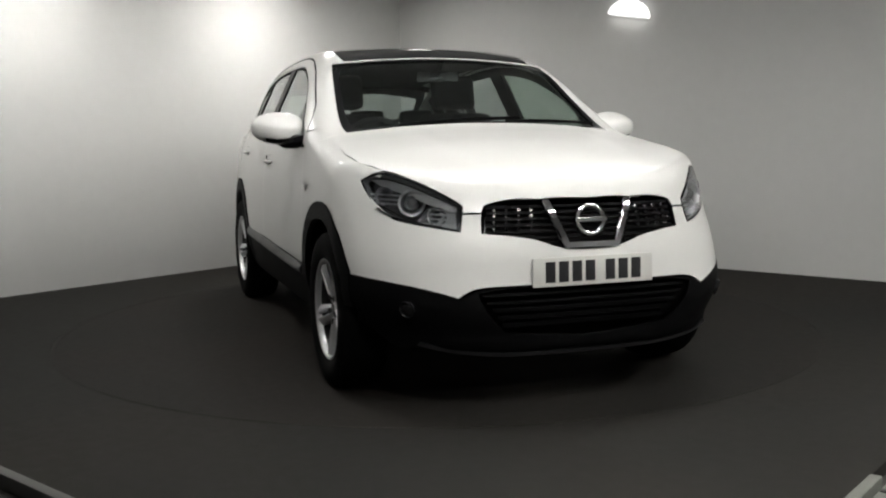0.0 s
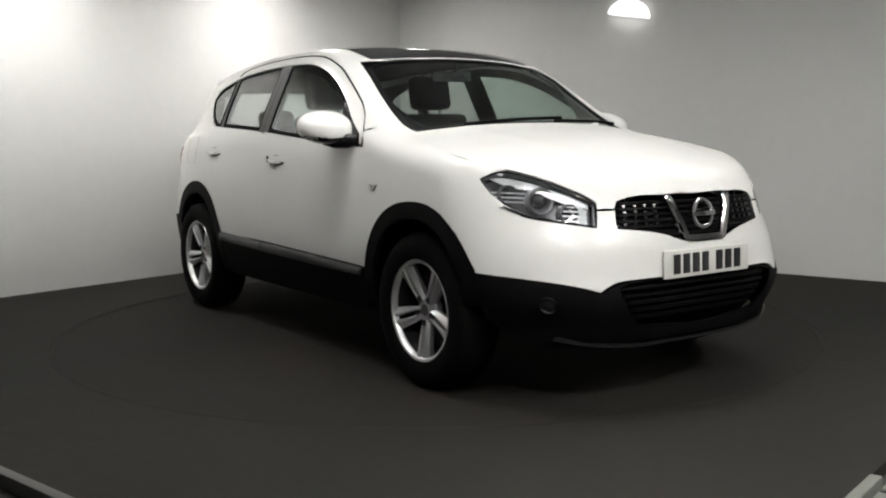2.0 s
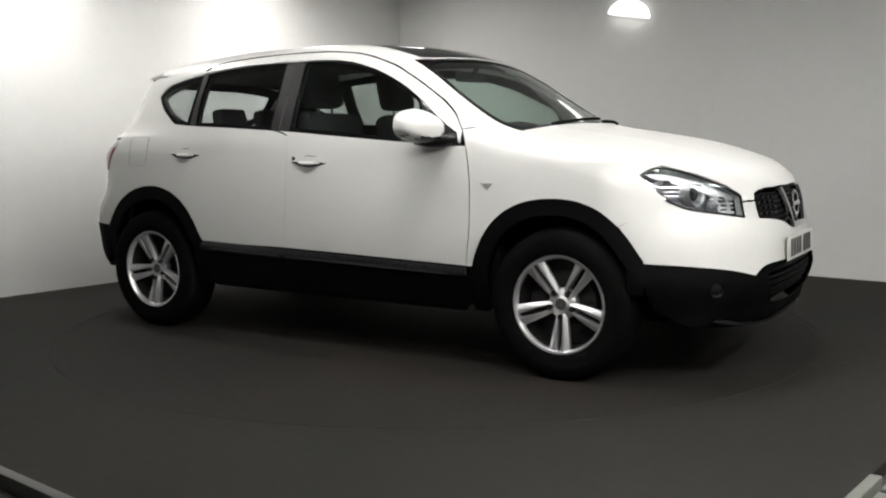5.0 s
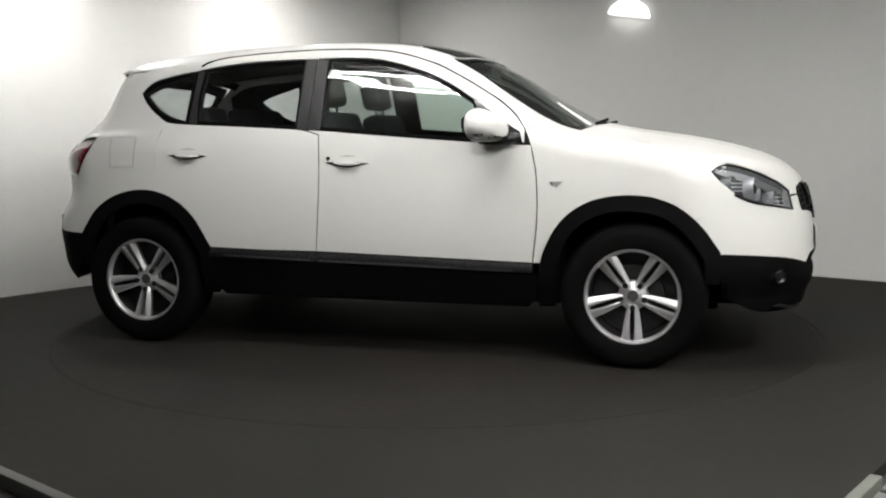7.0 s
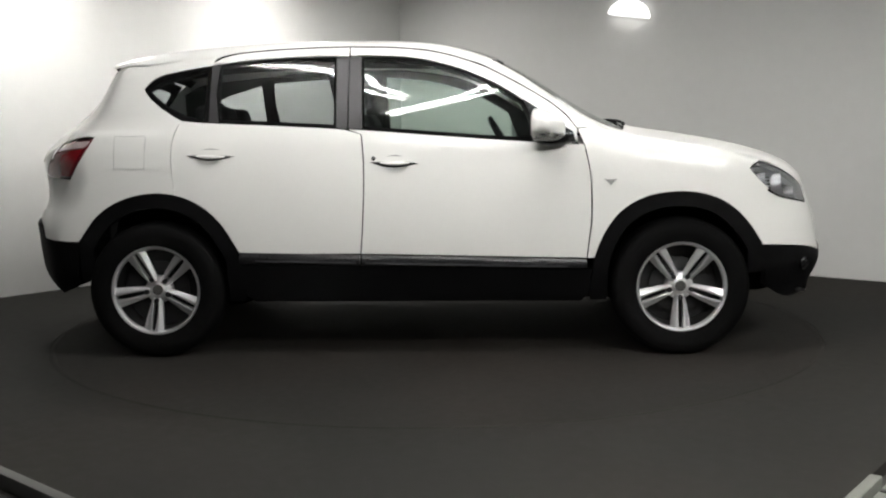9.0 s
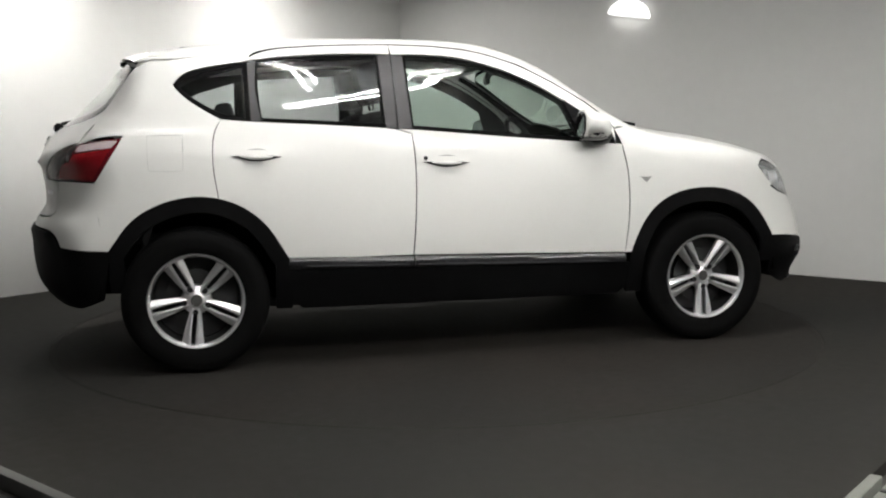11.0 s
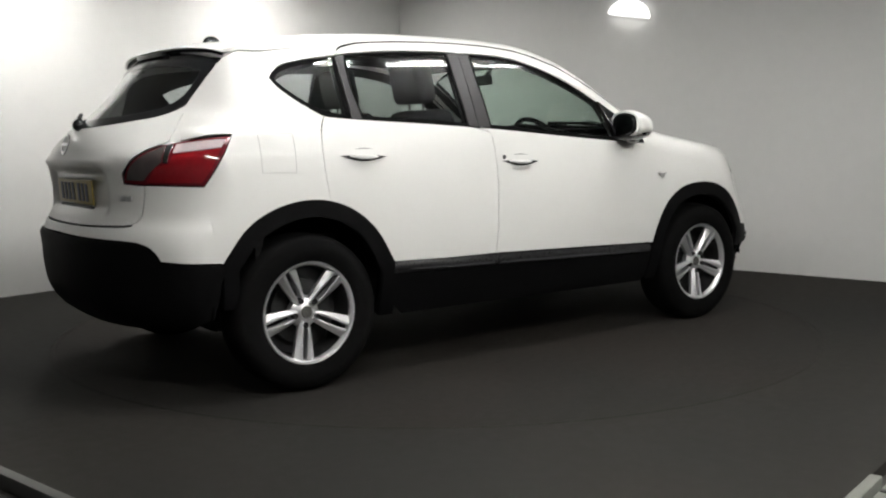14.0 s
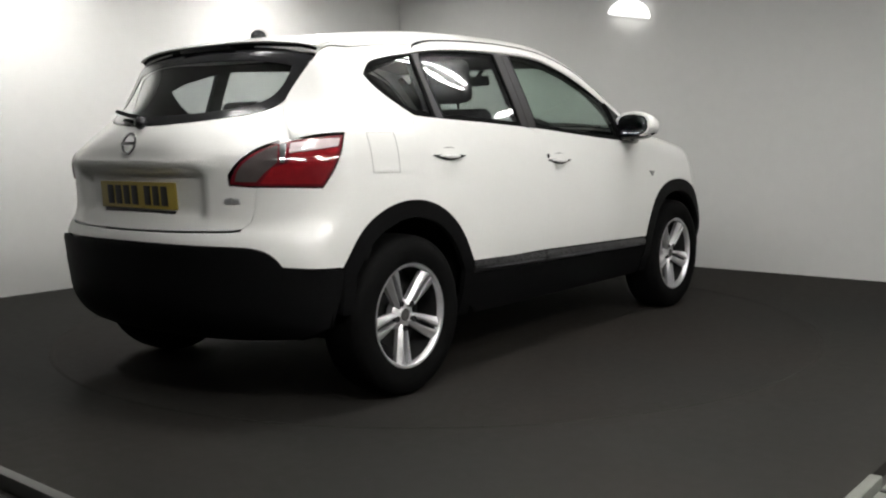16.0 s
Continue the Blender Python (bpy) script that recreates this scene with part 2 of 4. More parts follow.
        out = np.where(pinned[:, None], out, mean)
    return out


def inset(loop, d):
    """The outline drawn in by d all round."""
    e = np.roll(loop, -1, 0) - np.roll(loop, 1, 0)
    n = np.stack([-e[:, 1], e[:, 0]], 1) / np.maximum(np.linalg.norm(e, axis=1), 1e-9)[:, None]
    x, y = loop.T
    turn = np.sum(x * np.roll(y, -1) - np.roll(x, -1) * y)
    return loop + n * d * (1 if turn > 0 else -1)


ARC = 0.0157  # metres along the wrap for one degree


def cast(way, uv):
    """Points of the skin under flat coordinates: side (x, z), top (x, y), nose and tail (degrees round the corner, z)."""
    u, v = np.array(uv, float).T
    z = np.zeros(len(u))
    if way == "side":
        return meet(np.stack([u, z - 1.1, v], 1), np.stack([z, z + 1, z], 1), 1.1, 110)
    if way == "top":
        return meet(np.stack([u, v, z + 1.8], 1), np.stack([z, z, z - 1], 1), 1.4, 140)
    s = 1 if way == "nose" else -1
    c, n = np.cos(np.radians(u)), np.sin(np.radians(u))
    d = np.stack([s * c, -n, z], 1)
    return meet(np.stack([z + s * 1.2, z, v], 1) + d * 1.25, -d, 1.2, 120)


def sheet(way, outline, holes=(), step=0.03, draw_in=0.002, keep=33):
    """Flat triangles over an outline: coordinates and faces."""
    scale = np.array([ARC if way in ("nose", "tail") else 1, 1])
    loops = [inset(soften(np.array(outline) * scale, step, keep=keep), draw_in)]
    loops += [inset(soften(np.array(h) * scale, step, keep=keep), -draw_in) for h in holes]
    lo, hi = loops[0].min(0), loops[0].max(0)
    gx, gy = np.meshgrid(np.arange(lo[0], hi[0], step), np.arange(lo[1], hi[1], step))
    grid = np.stack([gx.ravel(), gy.ravel()], 1)
    grid = grid[even_odd(grid[:, 0], grid[:, 1], loops)]
    rim = np.concatenate(loops)
    if len(grid):
        near = np.min(np.linalg.norm(grid[:, None] - rim[None], axis=2), axis=1)
        grid = grid[near > step * 0.55]
    pts = np.concatenate([rim, grid]) if len(grid) else rim
    edges, at = [], 0
    for loop in loops:
        n = len(loop)
        edges += [(at + i, at + (i + 1) % n) for i in range(n)]
        at += n
    co, _, tris, *_ = delaunay_2d_cdt([Vector(p) for p in pts], edges, [], 0, 1e-6)
    co = np.array([tuple(c) for c in co])
    tris = np.array([tuple(t) for t in tris if len(t) == 3])
    mid = co[tris].mean(1)
    return co / scale, tris[even_odd(mid[:, 0], mid[:, 1], loops)]


def panel(name, way, outline, mat, parent, holes=(), step=0.03, lift=0.0, thick=0.012, label="", draw_in=0.002, relief=None, keep=33, mirror=False):
    """A piece of the skin with thickness. relief: how far each point is pushed out."""
    uv, tris = sheet(way, outline, holes, step, draw_in, keep)
    p = cast(way, uv)
    n = normals(p)
    out = lift + (relief(p) if relief else 0)
    outer = p + n * np.reshape(out, (-1, 1))
    if relief:
        n = bent_normals(outer, tris, n)
    inner = outer - n * thick
    a, b, c = outer[tris[:, 0]], outer[tris[:, 1]], outer[tris[:, 2]]
    flip = np.sum(np.cross(b - a, c - a) * n[tris[:, 0]], 1) < 0
    tris[flip] = tris[flip][:, ::-1]
    k = len(outer)
    seen = {}
    for t in tris:
        for i in range(3):
            e = (int(t[i]), int(t[(i + 1) % 3]))
            seen[e] = 1
    rim = [e for e in seen if (e[1], e[0]) not in seen]
    verts = np.concatenate([outer, inner])
    faces = [tuple(t) for t in tris] + [tuple(t[::-1] + k) for t in tris] + [(j, i, i + k, j + k) for i, j in rim]
    vn = np.concatenate([n, -n])
    if mirror:
        verts, vn = verts * [1, -1, 1], vn * [1, -1, 1]
        faces = [f[::-1] for f in faces]
    return mesh_of(name, verts, faces, mat, parent, label, True, vn)


def bent_normals(p, tris, n):
    a, b, c = p[tris[:, 0]], p[tris[:, 1]], p[tris[:, 2]]
    f = np.cross(b - a, c - a)
    f *= np.sign(np.sum(f * n[tris[:, 0]], 1))[:, None]
    out = np.zeros_like(p)
    for i in range(3):
        np.add.at(out, tris[:, i], f)
    return out / np.maximum(np.linalg.norm(out, axis=1, keepdims=True), 1e-12)


def pair(name, way, outline, mat, parents, **kw):
    """The same piece on both sides of the car; parents: the right and the left thing."""
    right, left = parents if isinstance(parents, tuple) else (parents, parents)
    return panel(name, way, outline, mat, right, **kw), panel(name, way, outline, mat, left, mirror=True, **kw)


def halves(points):
    """A right half, from the middle at one end to the middle at the other, closed with its mirror image."""
    return list(points) + [(-u, v) for u, v in reversed(points) if abs(u) > 1e-6]


def halves_top(points):
    return list(points) + [(x, -y) for x, y in reversed(points) if abs(y) > 1e-6]


def tube_along(points, r, seg=8, taper=None):
    """A round bar along points, in a new bmesh."""
    bm = bmesh.new()
    pts = [Vector(p) for p in points]
    rings = []
    for i, p in enumerate(pts):
        t = (pts[min(i + 1, len(pts) - 1)] - pts[max(i - 1, 0)]).normalized()
        side = t.orthogonal().normalized() if i == 0 else (side - t * side.dot(t)).normalized()
        up = t.cross(side)
        rr = r if taper is None else r * taper[i]
        rings.append([bm.verts.new(p + (side * math.cos(a) + up * math.sin(a)) * rr) for a in (2 * math.pi * k / seg for k in range(seg))])
    for p, q in zip(rings, rings[1:]):
        for k in range(seg):
            bm.faces.new((p[k], p[(k + 1) % seg], q[(k + 1) % seg], q[k]))
    bm.faces.new(rings[0])
    bm.faces.new(rings[-1])
    return bm


# ---- the studio: two painted walls, floor and turntable ----
ROOM = Matrix.Translation(CORNER) @ pose(0, 0, 0, 0, 0, TURN_ROOM)  # x along the right wall, -y along the left one


def structure(name, lo, hi, mat, label="", r=0.004):
    ob = box(name, lo, hi, mat, None, r)
    ob.matrix_world = ROOM
    return tagged(ob, label, "", "", "structure")


structure("wall_north", (-0.2, 0.0, -0.25), (10.0, 0.2, HIGH), WALL_PAINT)
structure("wall_west", (-0.2, -10.0, -0.25), (0.0, 0.0, HIGH), WALL_PAINT)
# two unseen walls added behind the camera, dark to cut fill and reflections
structure("unseen_wall_south", (-0.2, -10.2, -0.25), (10.0, -10.0, HIGH), DARK_WALL)
structure("unseen_wall_east", (10.0, -10.2, -0.25), (10.2, 0.2, HIGH), DARK_WALL)
structure("ceiling", (-0.2, -10.2, HIGH), (10.2, 0.2, HIGH + 0.12), CEILING_PAINT)
structure("ground", (-0.2, -10.2, -0.25), (10.2, 0.2, -0.045), CONCRETE)

# the raised studio floor with a round well in which the turntable lies
PIVOT = ROOM.inverted() @ Vector((0, 0, 0))
DISC_R = 2.17


def studio_floor():
    bm = bmesh.new()
    ring = [bm.verts.new((PIVOT.x + (DISC_R + 0.0008) * math.cos(a), PIVOT.y + (DISC_R + 0.0008) * math.sin(a), 0)) for a in
            (2 * math.pi * k / 128 for k in range(128))]
    edge = []
    for k in range(128):
        a = 2 * math.pi * k / 128
        c, s = math.cos(a), math.sin(a)
        reach = min((5.9 - PIVOT.x) / c if c > 1e-6 else 99, -PIVOT.x / c if c < -1e-6 else 99,
                    -PIVOT.y / s if s > 1e-6 else 99, (-6.02 - PIVOT.y) / s if s < -1e-6 else 99)
        edge.append(bm.verts.new((PIVOT.x + reach * c, PIVOT.y + reach * s, 0)))
    corners = [bm.verts.new(c) for c in ((5.9, -6.02, 0), (5.9, 0, 0), (0, 0, 0), (0, -6.02, 0))]
    for k in range(128):
        j = (k + 1) % 128
        p, q = edge[k].co, edge[j].co
        between = [c for c in corners if (abs(p.x - c.co.x) < 1e-4 and abs(q.y - c.co.y) < 1e-4) or (abs(p.y - c.co.y) < 1e-4 and abs(q.x - c.co.x) < 1e-4)]
        between = [c for c in between if (c.co - p).length < 0.6 and min((c.co - p).length, (c.co - q).length) > 1e-4]
        bm.faces.new([ring[k], edge[k], *between, edge[j], ring[j]])
    bm.normal_update()
    top = list(bm.faces)
    got = bmesh.ops.extrude_face_region(bm, geom=top)
    for v in (g for g in got["geom"] if isinstance(g, bmesh.types.BMVert)):
        v.co.z = -0.044
    return bm


floor = part("floor", studio_floor(), FLOOR_MAT)
floor.matrix_world = ROOM
tagged(floor, "charcoal studio floor round the turntable", "", "", "structure")


def turntable():
    base = new("turntable")
    bm = lathe([(0.001, 0.0), (0.6, 0.0), (1.2, 0.0), (1.8, 0.0), (DISC_R - 0.012, 0.0), (DISC_R - 0.002, 0.0005), (DISC_R, 0.002), (DISC_R, 0.04), (0.001, 0.04)], 0, 128)
    bmesh.ops.transform(bm, matrix=pose(0, 0, 0, -90, 0, 0), verts=bm.verts)
    part("disc", bm, DISC_MAT, base)
    rim = lathe([(DISC_R - 0.030, 0.0004), (DISC_R - 0.028, -0.0012), (DISC_R - 0.014, -0.0012), (DISC_R - 0.0125, 0.0004)], 0, 128)
    bmesh.ops.transform(rim, matrix=pose(0, 0, 0, -90, 0, 0), verts=rim.verts)
    part("rim_band", rim, DISC_MAT, base, "charcoal edge band")
    return tagged(base, "round charcoal turntable set flush into the floor", "turntable")


table = turntable()


def edging(name, lo, hi, mat, label, cuts=()):
    bm = rounded_box(bmesh.new(), lo, hi, 0.006)
    ob = part(name, bm, mat)
    ob.matrix_world = ROOM
    for k, (a, b) in enumerate(cuts):
        box("slot", a, b, INK, ob, 0.002)
    return tagged(ob, label, "floor trim", "metal edging of the studio floor")


edging("edge_strip", (0.05, -6.062, -0.045), (5.86, -6.021, 0.012), STEEL, "dull steel edging strip along the raised floor")
edging("edge_strip", (5.901, -6.06, -0.045), (5.94, -4.33, 0.012), PALE_METAL, "pale metal edging strip along the raised floor")
edging("ramp_plate", (5.96, -6.0, -0.045), (6.25, -4.36, 0.004), PALE_METAL, "pale metal ramp plate with a dark slot beside the floor edging",
       cuts=[((5.965, -4.46, 0.003), (6.24, -4.43, 0.0075))])


# ---- lamps of the studio ----
def batten(p, turn, length, added_fill):
    """A ceiling batten with two lit tubes; the added fill ones carry side shields."""
    base = new("tube_light")
    base.matrix_world = Matrix.Translation(p) @ pose(0, 0, 0, 0, 0, turn)
    wide, thin = (0.043, 0.019) if added_fill else (0.034, 0.012)
    box("housing", (-length / 2 - 0.03, -wide * 0.6, -0.03), (length / 2 + 0.03, wide * 0.6, 0.03), LAMP_BODY, base, 0.008)
    if added_fill:
        # shields added to keep the fill off the upper walls
        for y in (-0.082, 0.082):
            box("side_shield", (-length / 2 - 0.032, y - 0.003, -0.09), (length / 2 + 0.032, y + 0.003, 0.02), LAMP_BODY, base, 0.002)
    for y in (-wide, wide):
        bm = tube_along([(-length / 2, y, -0.055), (0, y, -0.055), (length / 2, y, -0.055)], thin, 12)
        part("tube", bm, GLOW_FILL if added_fill else GLOW, base, "lit fluorescent tube")
        for x in (-length / 2 - 0.012, length / 2 + 0.012):
            box("socket", (x - 0.012, y - 0.018, -0.075), (x + 0.012, y + 0.018, 0.0), LAMP_BODY, base, 0.004)
    for x in (-length / 2 - 0.028, length / 2 + 0.028):
        box("end_plate", (x - 0.004, -wide - 0.03, -0.085), (x + 0.004, wide + 0.03, 0.02), LAMP_BODY, base, 0.002)
    return tagged(base, "white ceiling batten with two lit fluorescent tubes, of a set with added fill", "ceiling light", "tube lights over the turntable")


for x, y, tube_turn, tube_length, added_fill in TUBES:
    batten(Vector((x, y, HIGH - 0.03)), tube_turn, tube_length, added_fill)


def downlight(p, glow_mat):
    base = new("downlight")
    base.matrix_world = Matrix.Translation(p)
    bm = lathe([(0.13, 0.0), (0.15, 0.0), (0.155, 0.01), (0.155, 0.12), (0.13, 0.12), (0.13, 0.0)], 0, 32)
    bmesh.ops.transform(bm, matrix=pose(0, 0, 0, -90, 0, 0), verts=bm.verts)
    part("can", bm, LAMP_BODY, base)
    glow = lathe([(0.001, 0.085), (0.128, 0.085), (0.128, 0.105), (0.001, 0.105)], 0, 32)
    bmesh.ops.transform(glow, matrix=pose(0, 0, 0, -90, 0, 0), verts=glow.verts)
    part("diffuser", glow, glow_mat, base, "lit round diffuser")
    return tagged(base, "white round ceiling downlight close to the wall", "ceiling light", "downlights along the walls")


for p, dim in DOWNLIGHTS:
    downlight(p, GLOW_SOFT if dim else GLOW_WASH)


def wall_lamp():
    """A half-round lit lamp high on the right wall."""
    base = new("wall_lamp")
    base.matrix_world = ROOM @ pose(2.645, -0.012, 2.115, 0, 10, 0)
    bm = bmesh.new()
    bmesh.ops.create_uvsphere(bm, u_segments=32, v_segments=16, radius=1)
    bmesh.ops.bisect_plane(bm, geom=list(bm.verts) + list(bm.edges) + list(bm.faces), plane_co=(0, 0, 0), plane_no=(0, 0, 1), clear_inner=True)
    bmesh.ops.holes_fill(bm, edges=[e for e in bm.edges if e.is_boundary])
    bmesh.ops.transform(bm, matrix=Matrix.Diagonal((0.195, 0.10, 0.135, 1)), verts=bm.verts)
    part("diffuser", bm, GLOW_WARM, base, "lit half-round white diffuser")
    box("back_plate", (-0.19, 0.0, -0.02), (0.19, 0.011, 0.0), LAMP_BODY, base, 0.003)
    return tagged(base, "lit half-round white lamp high on the wall", "wall lamp")


wall_lamp()


# ---- the car: nose along +x, its right side along -y, wheels on z = 0 ----
car = tagged(new("car"), "white five-door crossover car with black lower trim on the turntable", "car")
WHEEL_X, WHEEL_Y, WHEEL_R = 1.317, 0.775, 0.345

BELT_F = [(0.766, 1.056), (0.549, 1.073), (0.326, 1.089), (0.047, 1.112), (-0.259, 1.138), (-0.328, 1.142)]
DLO_TOP_F = [(-0.332, 1.512), (-0.237, 1.515), (-0.093, 1.510), (0.022, 1.497), (0.136, 1.469), (0.249, 1.433), (0.339, 1.394), (0.418, 1.356),
             (0.514, 1.297), (0.597, 1.245), (0.718, 1.140)]
FRAME_F = [(-0.336, 1.562), (-0.123, 1.557), (0.05, 1.541), (0.165, 1.516), (0.336, 1.459), (0.504, 1.370), (0.671, 1.268), (0.752, 1.202), (0.802, 1.131)]
HINGE = [(0.833, 1.056), (0.861, 0.931), (0.869, 0.792), (0.866, 0.653), (0.853, 0.568), (0.846, 0.494)]
SPLIT = [(-0.274, 0.525), (-0.262, 0.666), (-0.253, 0.861), (-0.254, 1.013), (-0.265, 1.116)]
BELT_R = [(-0.338, 1.143), (-0.511, 1.153), (-0.736, 1.166), (-0.962, 1.177), (-1.036, 1.182)]
DLO_TOP_R = [(-0.338, 1.512), (-0.409, 1.516), (-0.638, 1.511), (-0.839, 1.499), (-1.012, 1.481), (-1.040, 1.474)]
FRAME_R = [(-0.338, 1.562), (-0.528, 1.559), (-0.701, 1.552), (-0.902, 1.537), (-1.001, 1.517), (-1.028, 1.496)]
REAR_EDGE = [(-1.198, 0.8225), (-1.205, 0.872), (-1.218, 0.955), (-1.219, 1.066), (-1.207, 1.144), (-1.175, 1.194)]
ARCH_R = [(-0.88, 0.526), (-0.899, 0.552), (-0.932, 0.618), (-0.978, 0.688), (-1.046, 0.753), (-1.128, 0.801), (-1.212, 0.827), (-1.296, 0.836),
          (-1.382, 0.826), (-1.468, 0.802), (-1.555, 0.758), (-1.615, 0.707), (-1.653, 0.651), (-1.694, 0.595)]
ARCH_F = [(0.883, 0.494), (0.904, 0.554), (0.942, 0.638), (0.992, 0.707), (1.061, 0.762), (1.145, 0.800), (1.229, 0.816), (1.312, 0.820),
          (1.410, 0.811), (1.508, 0.776), (1.580, 0.722), (1.641, 0.656), (1.678, 0.598), (1.704, 0.561)]
QUARTER_DLO = [(-1.044, 1.472), (-1.184, 1.452), (-1.315, 1.425), (-1.362, 1.394), (-1.388, 1.360), (-1.364, 1.322), (-1.300, 1.269), (-1.223, 1.220),
               (-1.163, 1.196), (-1.076, 1.182), (-1.040, 1.182)]
RAIL = [(-1.046, 1.512), (-1.2, 1.503), (-1.4, 1.478), (-1.56, 1.447)]
LAMP_TAIL = [(62.2, 1.113), (56.5, 1.108), (47.4, 1.090), (40.8, 1.061), (36.4, 1.008), (34.2, 0.958), (34.0, 0.923), (40.5, 0.914), (48.4, 0.912), (55.6, 0.909),
             (58.2, 0.970), (60.9, 1.053)]
LAMP_HEAD = [(60.0, 0.926), (57.6, 0.951), (53.8, 0.964), (45.0, 0.930), (36.8, 0.880), (31.0, 0.828), (31.2, 0.736), (38.8, 0.755), (47.5, 0.775), (53.4, 0.812), (57.3, 0.868)]


def doors():
    out = []
    for name, lower in (("front_door", [*SPLIT, (-0.328, 1.141), *BELT_F[::-1][1:], *HINGE]),
                        ("rear_door", [*[(x - 0.003, z) for x, z in SPLIT], (-0.336, 1.142), *BELT_R[1:], (-1.08, 1.183), REAR_EDGE[5], *REAR_EDGE[::-1][1:], *ARCH_R[:6][::-1]])):
        out.append(pair(name, "side", lower, PAINT, car, label=""))
    return out


(front_r, front_l), (rear_r, rear_l) = doors()
FRONT, REAR = (front_r, front_l), (rear_r, rear_l)
pair("window_frame", "side", [*DLO_TOP_F, (0.766, 1.058), (0.80, 1.07), (0.802, 1.131), *FRAME_F[::-1][1:]], PAINT, FRONT, draw_in=0.0028, thick=0.02)
pair("window_frame", "side", [*DLO_TOP_R, *FRAME_R[::-1]], PAINT, REAR, draw_in=0.0028, thick=0.02)

# the dark joint between the door frames and the roof
JOINT_R, JOINT_F = [(x, z + 0.001) for x, z in FRAME_R], [(x, z + 0.001) for x, z in FRAME_F]
for joint, parents in ((JOINT_F, FRONT), (JOINT_R, REAR)):
    pair("roof_joint_seal", "side", [(x, z - 0.003) for x, z in joint] + [(x, z + 0.0025) for x, z in reversed(joint)], RUBBER, parents, lift=0.0012, thick=0.008, step=0.012, draw_in=0, label="thin dark seal along the roof joint")

# black pillar films, seals and panes
pair("pillar_trim", "side", [(-0.331, 1.144), (-0.262, 1.140), (-0.275, 1.513), (-0.334, 1.511)], SATIN_BLACK, FRONT, lift=-0.004, draw_in=0.001, label="satin black pillar film")
pair("pillar_trim", "side", [(-0.337, 1.145), (-0.392, 1.148), (-0.402, 1.514), (-0.337, 1.512)], SATIN_BLACK, REAR, lift=-0.004, draw_in=0.001, label="satin black pillar film")
pair("pillar_trim", "side", [(-0.985, 1.180), (-1.036, 1.184), (-1.041, 1.472), (-1.000, 1.482), (-1.012, 1.33)], SATIN_BLACK, REAR, lift=-0.004, draw_in=0.001, label="satin black pillar film")
pair("mirror_sail", "side", [(0.797, 1.060), (0.780, 1.118), (0.700, 1.168), (0.597, 1.243), (0.535, 1.282), (0.585, 1.160), (0.600, 1.070), (0.70, 1.060)], GLOSS_BLACK, FRONT, lift=0.004, thick=0.012, draw_in=0.001, step=0.02, label="black mirror sail panel")
PANE_F = [(-0.262, 1.138), (-0.275, 1.512), (-0.093, 1.508), (0.022, 1.495), (0.136, 1.467), (0.249, 1.431), (0.339, 1.392), (0.418, 1.354), (0.535, 1.282),
          (0.585, 1.160), (0.600, 1.071), (0.326, 1.089), (0.047, 1.112)]
PANE_R = [(-0.392, 1.147), (-0.402, 1.513), (-0.638, 1.510), (-0.839, 1.498), (-1.000, 1.481), (-1.012, 1.33), (-0.985, 1.180), (-0.736, 1.166), (-0.511, 1.153)]


def shrink(points, d):
    return [tuple(p) for p in inset(np.array(points, float), d)]


def glass(obs):
    for ob in obs:
        ob.visible_shadow = False


pair("window_seal", "side", PANE_F, RUBBER, FRONT, holes=[shrink(PANE_F, 0.014)], lift=-0.005, step=0.02, label="black rubber window seal")
pair("window_seal", "side", PANE_R, RUBBER, REAR, holes=[shrink(PANE_R, 0.014)], lift=-0.005, step=0.02, label="black rubber window seal")
glass(pair("window_pane", "side", shrink(PANE_F, 0.011), GREEN_GLASS, FRONT, lift=-0.010, thick=0.004, step=0.04, label="green-tinted side window glass"))
glass(pair("window_pane", "side", shrink(PANE_R, 0.011), DARK_GLASS, REAR, lift=-0.010, thick=0.004, step=0.04, label="grey-tinted side window glass"))
for way_x, parents in (([(-0.262, 1.138), (0.047, 1.112), (0.326, 1.089), (0.600, 1.070)], FRONT), ([(-0.985, 1.179), (-0.736, 1.166), (-0.511, 1.153), (-0.392, 1.146)], REAR)):
    pair("belt_seal", "side", [(x, z - 0.003) for x, z in way_x] + [(x, z + 0.020) for x, z in reversed(way_x)], RUBBER, parents, lift=-0.004, thick=0.034, step=0.02, draw_in=0, label="black rubber belt seal")
quarter_seals = pair("window_seal", "side", QUARTER_DLO, RUBBER, car, holes=[shrink(QUARTER_DLO, 0.022)], lift=-0.003, step=0.02, label="black rubber window seal")
glass(pair("quarter_window", "side", shrink(QUARTER_DLO, 0.018), DARK_GLASS, car, lift=-0.008, thick=0.004, label="grey-tinted quarter window glass"))

# body side panels
QUARTER = [*REAR_EDGE[:5], (-1.175, 1.194), *QUARTER_DLO[::-1][3:], (-1.044, 1.474), (-1.0315, 1.4975), (-1.004, 1.5185), *RAIL, (-1.600, 1.40), (-1.652, 1.325), (-1.700, 1.262), (-1.716, 1.245), (-1.758, 1.177),
           (-1.795, 1.110), (-1.797, 1.094), (-1.701, 1.112), (-1.614, 1.116), (-1.655, 1.053), (-1.706, 0.972), (-1.750, 0.905), (-1.738, 0.75), (-1.712, 0.60), *ARCH_R[::-1][:7], (-1.212, 0.827)]


def shoulder_relief(p):
    """A ledge along the shoulder that runs out of the tail lamp, sharp above and soft below."""
    x, z = p[:, 0], p[:, 2]
    edge = 1.126 + 0.02 * (x + 1.6)
